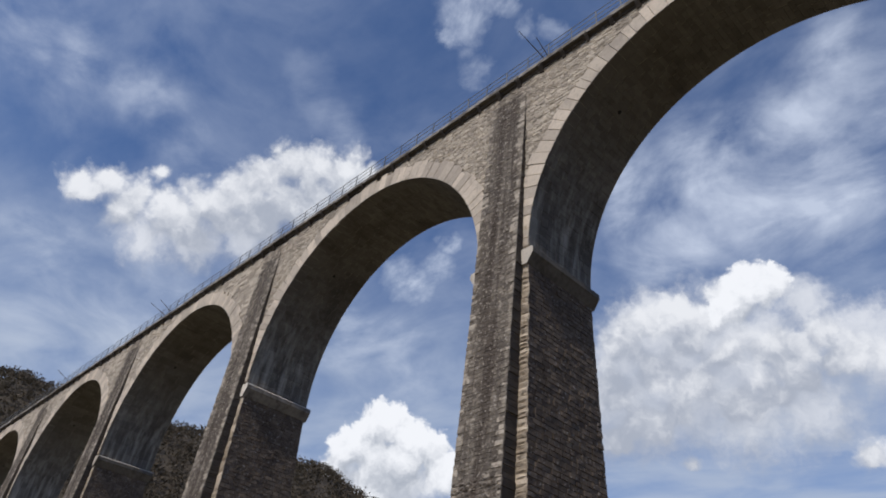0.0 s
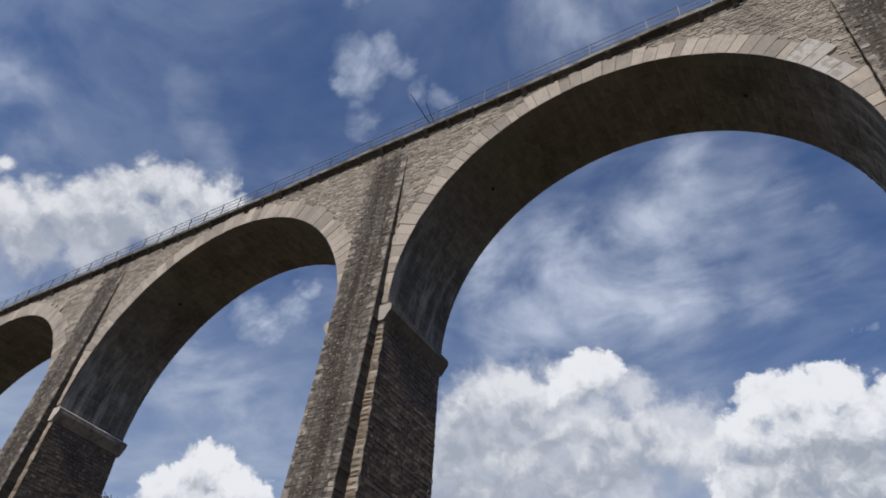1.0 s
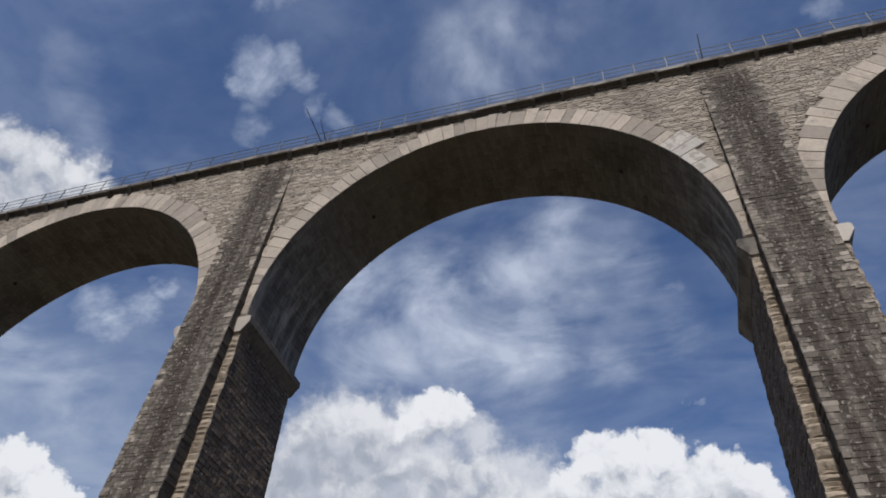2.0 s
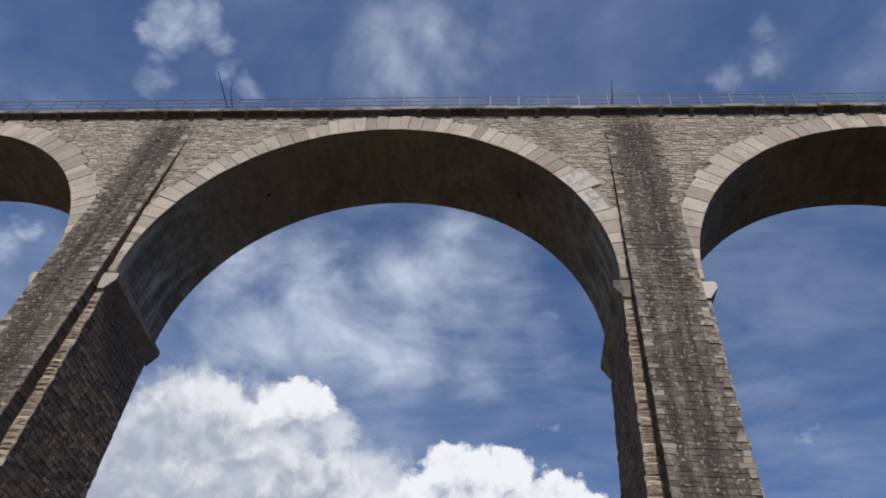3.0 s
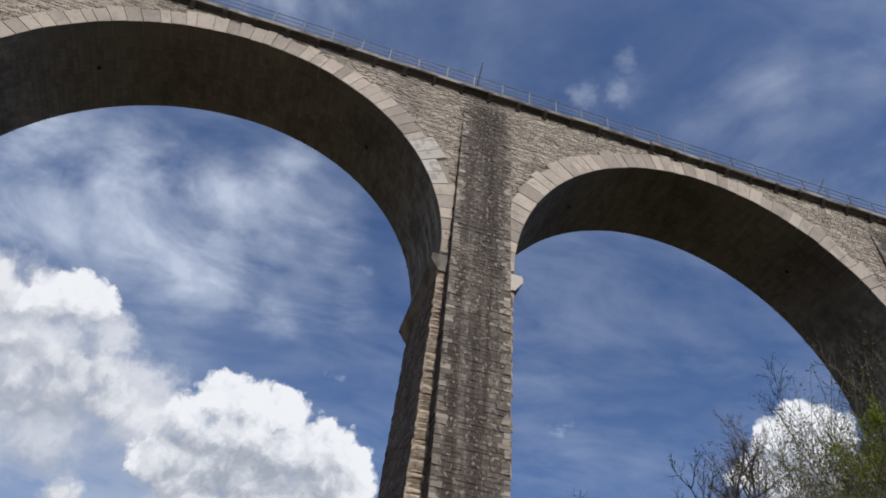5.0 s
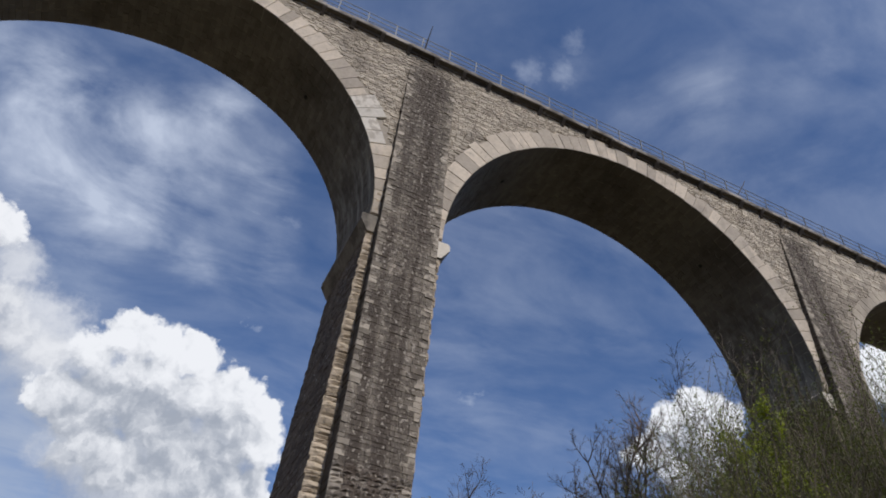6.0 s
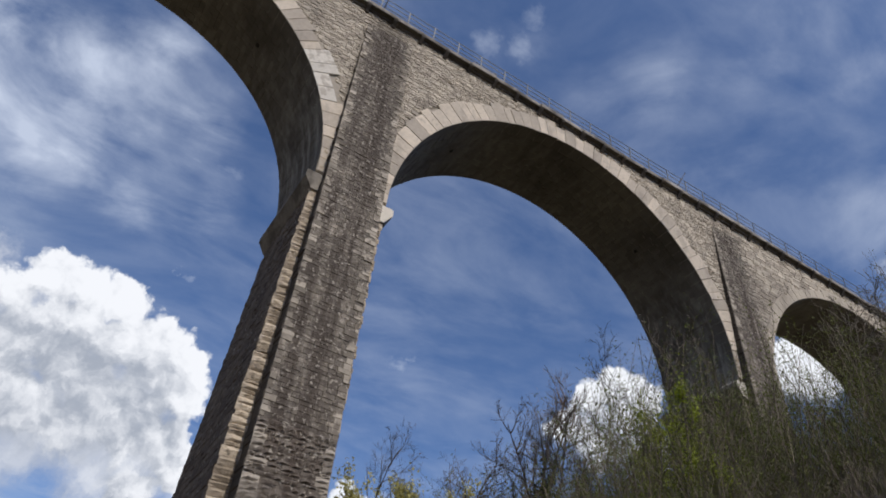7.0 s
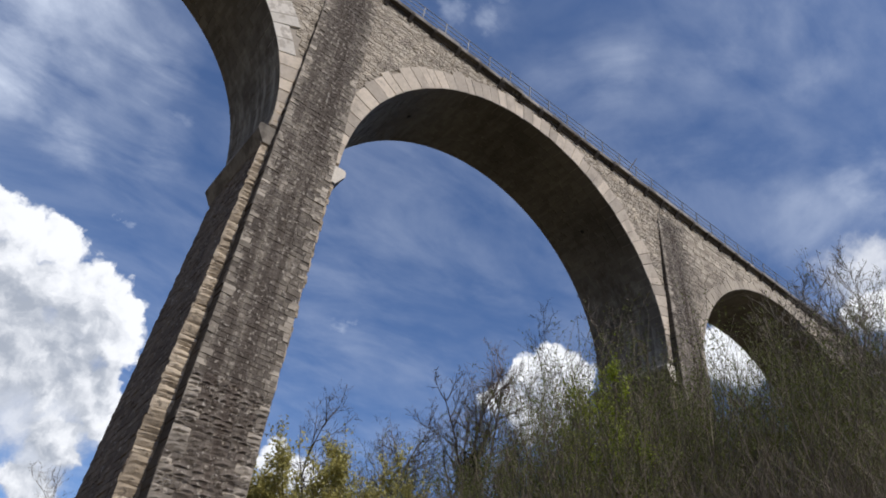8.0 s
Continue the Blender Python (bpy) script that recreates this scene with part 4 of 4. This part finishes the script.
def branch(s, rnd, start, way, length, radius, level, lift, lines):
    """A limb with its side branches, twigs and sprays."""
    path = grow(rnd, start, way, length, (7, 5, 4, 3)[level], (0.13, 0.15, 0.17, 0.2)[level], lift * (1.0, 0.8, 0.6, 0.5)[level])
    if level < 2:
        tube(s, path, radius, max(radius * 0.25, 0.012), 5 - level)
    else:
        ribbon(s, path, 0.016 if level == 2 else 0.011, 0.006)
    lines.append((level, path, radius))
    if level == 3:
        return
    count = (10, 8, 7)[level]
    for c in range(count):
        t = 0.22 + 0.78 * (c + rnd.random()) / count
        f = min(t, 0.999) * (len(path) - 1)
        i = int(f)
        d = (path[i + 1] - path[i]).normalized()
        side = Vector((rnd.gauss(0, 1), rnd.gauss(0, 1), rnd.gauss(0, 0.7)))
        side = (side - d * side.dot(d)).normalized()
        branch(s, rnd, path[i].lerp(path[i + 1], f - i), d * rnd.uniform(0.5, 1.0) + side * rnd.uniform(0.5, 0.95),
               length * rnd.uniform(0.36, 0.56) * (1.15 - 0.5 * t), radius * rnd.uniform(0.32, 0.48), level + 1, lift, lines)


def build_tree(seed, at, high, trunk, label, ivy=0, bark=None, lean=(0, 0), stem=0.5, limbs=7, reach=0.42, spread=0.8, lift=0.10):
    """stem: height of the trunk, reach: length of the limbs, both as shares of the tree's height; spread: how far the limbs lean out."""
    rnd = random.Random(seed)
    x, y = at
    way = Vector((lean[0], lean[1], 1))
    spine = grow(rnd, Vector((0, 0, -0.5)), way, high * stem, 7, 0.06, 0.02)
    crown, lines = Soup(), []
    turn = rnd.uniform(0, 6.28)
    for c in range(limbs):
        t = 0.45 + 0.55 * (c + 0.5) / limbs
        f = t * 6.999
        i = int(f)
        turn += 2.4 + rnd.uniform(-0.5, 0.5)
        out = spread * (1.35 - 0.75 * t) * rnd.uniform(0.7, 1.2)
        branch(crown, rnd, spine[i].lerp(spine[i + 1], f - i), Vector((math.cos(turn) * out, math.sin(turn) * out, 0.75)) + Vector((*lean, 0)) * 0.5,
               high * reach * rnd.uniform(0.7, 1.05), trunk * rnd.uniform(0.20, 0.32), 0, lift, lines)
    branch(crown, rnd, spine[-1], spine[-1] - spine[-2], high * (1 - stem), trunk * 0.32, 0, lift, lines)
    k = high / max(p.z for p in crown.v)
    ob = empty("tree", label, "tree", group="bare trees", at=(x, y, ground_z(x, y)))
    stem_soup = Soup()
    tube(stem_soup, [p * k for p in spine], trunk * k, trunk * 0.34 * k, 8)
    part("trunk", stem_soup, bark or DARK_BARK, ob)
    crown.v = [p * k for p in crown.v]
    part("crown", crown, bark or DARK_BARK, ob)
    if ivy:
        s = Soup()
        limbs_of = [(path, r) for level, path, r in lines if level == 0]
        for _ in range(ivy):
            path, r = (spine, trunk) if rnd.random() < 0.75 else rnd.choice(limbs_of)
            t = rnd.random() ** 0.8 * (len(path) - 1) * (1.0 if path is spine else 0.35)
            i = min(int(t), len(path) - 2)
            w = r * k * 1.1 + 0.22
            leaf(s, path[i].lerp(path[i + 1], t - i) * k + Vector((rnd.gauss(0, w * .6), rnd.gauss(0, w * .6), rnd.gauss(0, 0.25))), rnd.uniform(0.06, 0.12), rnd)
        part("ivy", s, IVY_LEAF, ob, "dark ivy round the trunk")
    return ob


def polar(az, d):
    return d * math.sin(radians(az)), d * math.cos(radians(az))


def tree_at(seed, az, d, el, trunk, label, **more):
    x, y = polar(az, d)
    return build_tree(seed, (x, y), EYE_Z + d * math.tan(radians(el)) - ground_z(x, y), trunk, label, **more)


tree_at(21, 38.6, 38.0, 32.8, 0.40, "bare spring tree with an ivy-clad dark trunk", ivy=9000, stem=0.58, limbs=8, reach=0.40, spread=0.75, lift=0.13, bark=RED_TWIG)
tree_at(22, 25.8, 44.0, 25.3, 0.30, "broad bare tree with upright dark limbs", ivy=1500, stem=0.5, limbs=6, reach=0.4, spread=0.7, lift=0.14)
tree_at(31, 29.0, 45.0, 25.3, 0.28, "broad bare tree with upright dark limbs", ivy=1500, stem=0.5, limbs=6, reach=0.4, spread=0.7, lift=0.14)
tree_at(23, 33.6, 42.0, 25.2, 0.28, "leaning bare tree with a crooked dark trunk", ivy=1800, lean=(-0.4, 0.1), stem=0.55, limbs=6, reach=0.36)
tree_at(32, 40.4, 37.0, 25.8, 0.22, "low ivy-choked tree beside the tall one", ivy=5000, stem=0.75, limbs=5, reach=0.25)
tree_at(26, 46.3, 34.0, 32.0, 0.10, "thin bare sapling in front of the hill", stem=0.4, limbs=5, reach=0.4, spread=0.5, lift=0.2)
tree_at(27, 43.8, 32.0, 30.2, 0.08, "thin bare sapling in front of the hill", stem=0.4, limbs=4, reach=0.4, spread=0.5, lift=0.2)
tree_at(33, 48.2, 33.0, 31.8, 0.08, "thin bare sapling in front of the hill", stem=0.4, limbs=4, reach=0.35, spread=0.5, lift=0.2)
tree_at(24, 68.4, 27.0, 36.9, 0.14, "slender bare tree with pale grey twigs", bark=BARK, stem=0.4, limbs=6, spread=0.6, lift=0.18)
tree_at(25, 65.2, 28.0, 36.2, 0.11, "slender bare tree with pale grey twigs", bark=BARK, stem=0.45, limbs=5, reach=0.3, spread=0.6, lift=0.2)
tree_at(28, 70.0, 27.0, 34.2, 0.12, "slender bare tree with pale grey twigs", bark=BARK, stem=0.4, limbs=6, reach=0.36, spread=0.6, lift=0.18)
tree_at(30, 72.4, 25.0, 34.0, 0.13, "slender bare tree with pale grey twigs", bark=BARK, stem=0.4, limbs=6, reach=0.4, spread=0.6, lift=0.18)
tree_at(29, 8.0, 60.0, 15.6, 0.22, "bare tree in the valley behind the viaduct")
tree_at(34, 10.5, 58.0, 14.6, 0.18, "bare tree in the valley behind the viaduct")

OLIVE = [build_shrub(40 + i, 7.0, 40, 3.4, 11500, OLIVE_LEAF, BROWN_STEM, 0.027, "tall thicket shrub in fresh olive-green leaf", twigs=12, low_leaf=0.2) for i in range(3)]
BARE = [build_shrub(50 + i, 7.0, 64, 3.6, 3000, BROWN_LEAF, BROWN_STEM, 0.024, "dense brown leafless brush with upright stems", twigs=12) for i in range(3)]
LIME = [build_shrub(60, 7.0, 20, 1.3, 16000, LIME_LEAF, BROWN_STEM, 0.036, "lime-green shrub in fresh leaf beside the pier", low_leaf=0.5, lean_most=0.05, twigs=12, twig_length=0.4)]
WILLOW = [build_shrub(61, 7.0, 50, 2.4, 60000, WILLOW_LEAF, BROWN_STEM, 0.048, "yellow-green willow bush in bud", low_leaf=0.35, twigs=12, twig_length=0.6)]


def plant(kind, az, d, el, rnd, used={}):
    x, y = polar(az, d)
    z = ground_z(x, y)
    high = EYE_Z + d * math.tan(radians(el)) - z
    if high < 0.8:
        return
    ob = rnd.choice(kind)
    k = high / 7.3
    m = Matrix.Translation((x, y, z)) @ Matrix.Rotation(rnd.uniform(0, 6.28), 4, "Z") @ Matrix.Diagonal((max(k, 0.75), max(k, 0.75), k, 1))
    if ob.name in used:
        copy_thing(ob, m)
    else:
        used[ob.name] = True
        ob.matrix_basis = m


CREST = [(14, 12), (18, 15), (21, 15.5), (24, 16.5), (27, 17.2), (30, 18.5), (32, 21.0), (34, 22.0), (38, 22.8), (41, 23.6), (44, 25.6), (46, 28.0), (48.3, 29.9), (51, 30.6), (53.4, 31.4), (58, 31.3), (60, 31.4), (62, 32.2), (64.7, 32.6), (67, 32.0), (69.5, 31.0), (72, 30.0), (78, 29), (86, 28), (95, 27)]


def crest(az):
    for (a0, e0), (a1, e1) in zip(CREST, CREST[1:]):
        if a0 <= az <= a1:
            return e0 + (e1 - e0) * (az - a0) / (a1 - a0)
    return 18.0


thicket = random.Random(77)
plant(LIME, 50.1, 21.5, 31.0, thicket)
plant(WILLOW, 26.6, 20.5, 21.8, thicket)
plant(WILLOW, 28.7, 21.0, 22.0, thicket)
plant(WILLOW, 25.4, 21.0, 19.6, thicket)
for d, share, step, green, last in ((27.0, 0.97, 1.9, 0.95, 80), (23.0, 0.99, 1.9, 0.95, 80), (20.5, 0.96, 2.3, 0.9, 46), (18.5, 0.88, 2.2, 0.45, 80), (14.5, 0.76, 2.7, 0.12, 80)):
    az = 17.0 + thicket.uniform(0, 2)
    while az < last:
        e = crest(az) * share * thicket.uniform(0.92, 1.03)
        plant(OLIVE if thicket.random() < green else BARE, az, d * thicket.uniform(0.93, 1.07), e, thicket)
        az += step * thicket.uniform(0.8, 1.2)


def build_woods():
    """The wooded slopes across the valley."""
    rnd = random.Random(88)
    s = Soup()
    for _ in range(6000):
        az, r = rnd.uniform(-105, -38), 230 + 330 * rnd.random()
        x, y = polar(az, r)
        z = ground_z(x, y)
        h, w = rnd.uniform(3, 7.5), rnd.uniform(2.0, 4.0)
        for _ in range(30):
            p = Vector((x + rnd.gauss(0, w * 0.5), y + rnd.gauss(0, w * 0.5), z + h * rnd.uniform(0.1, 1.0) ** 0.8))
            chip(s, p, rnd.uniform(0.5, 1.1), rnd)
    ob = new("woods", s.mesh("woods", WOODS))
    tagged(ob, "leafless brown woods on the far valley slope", "woods", kind="stuff")


build_woods()
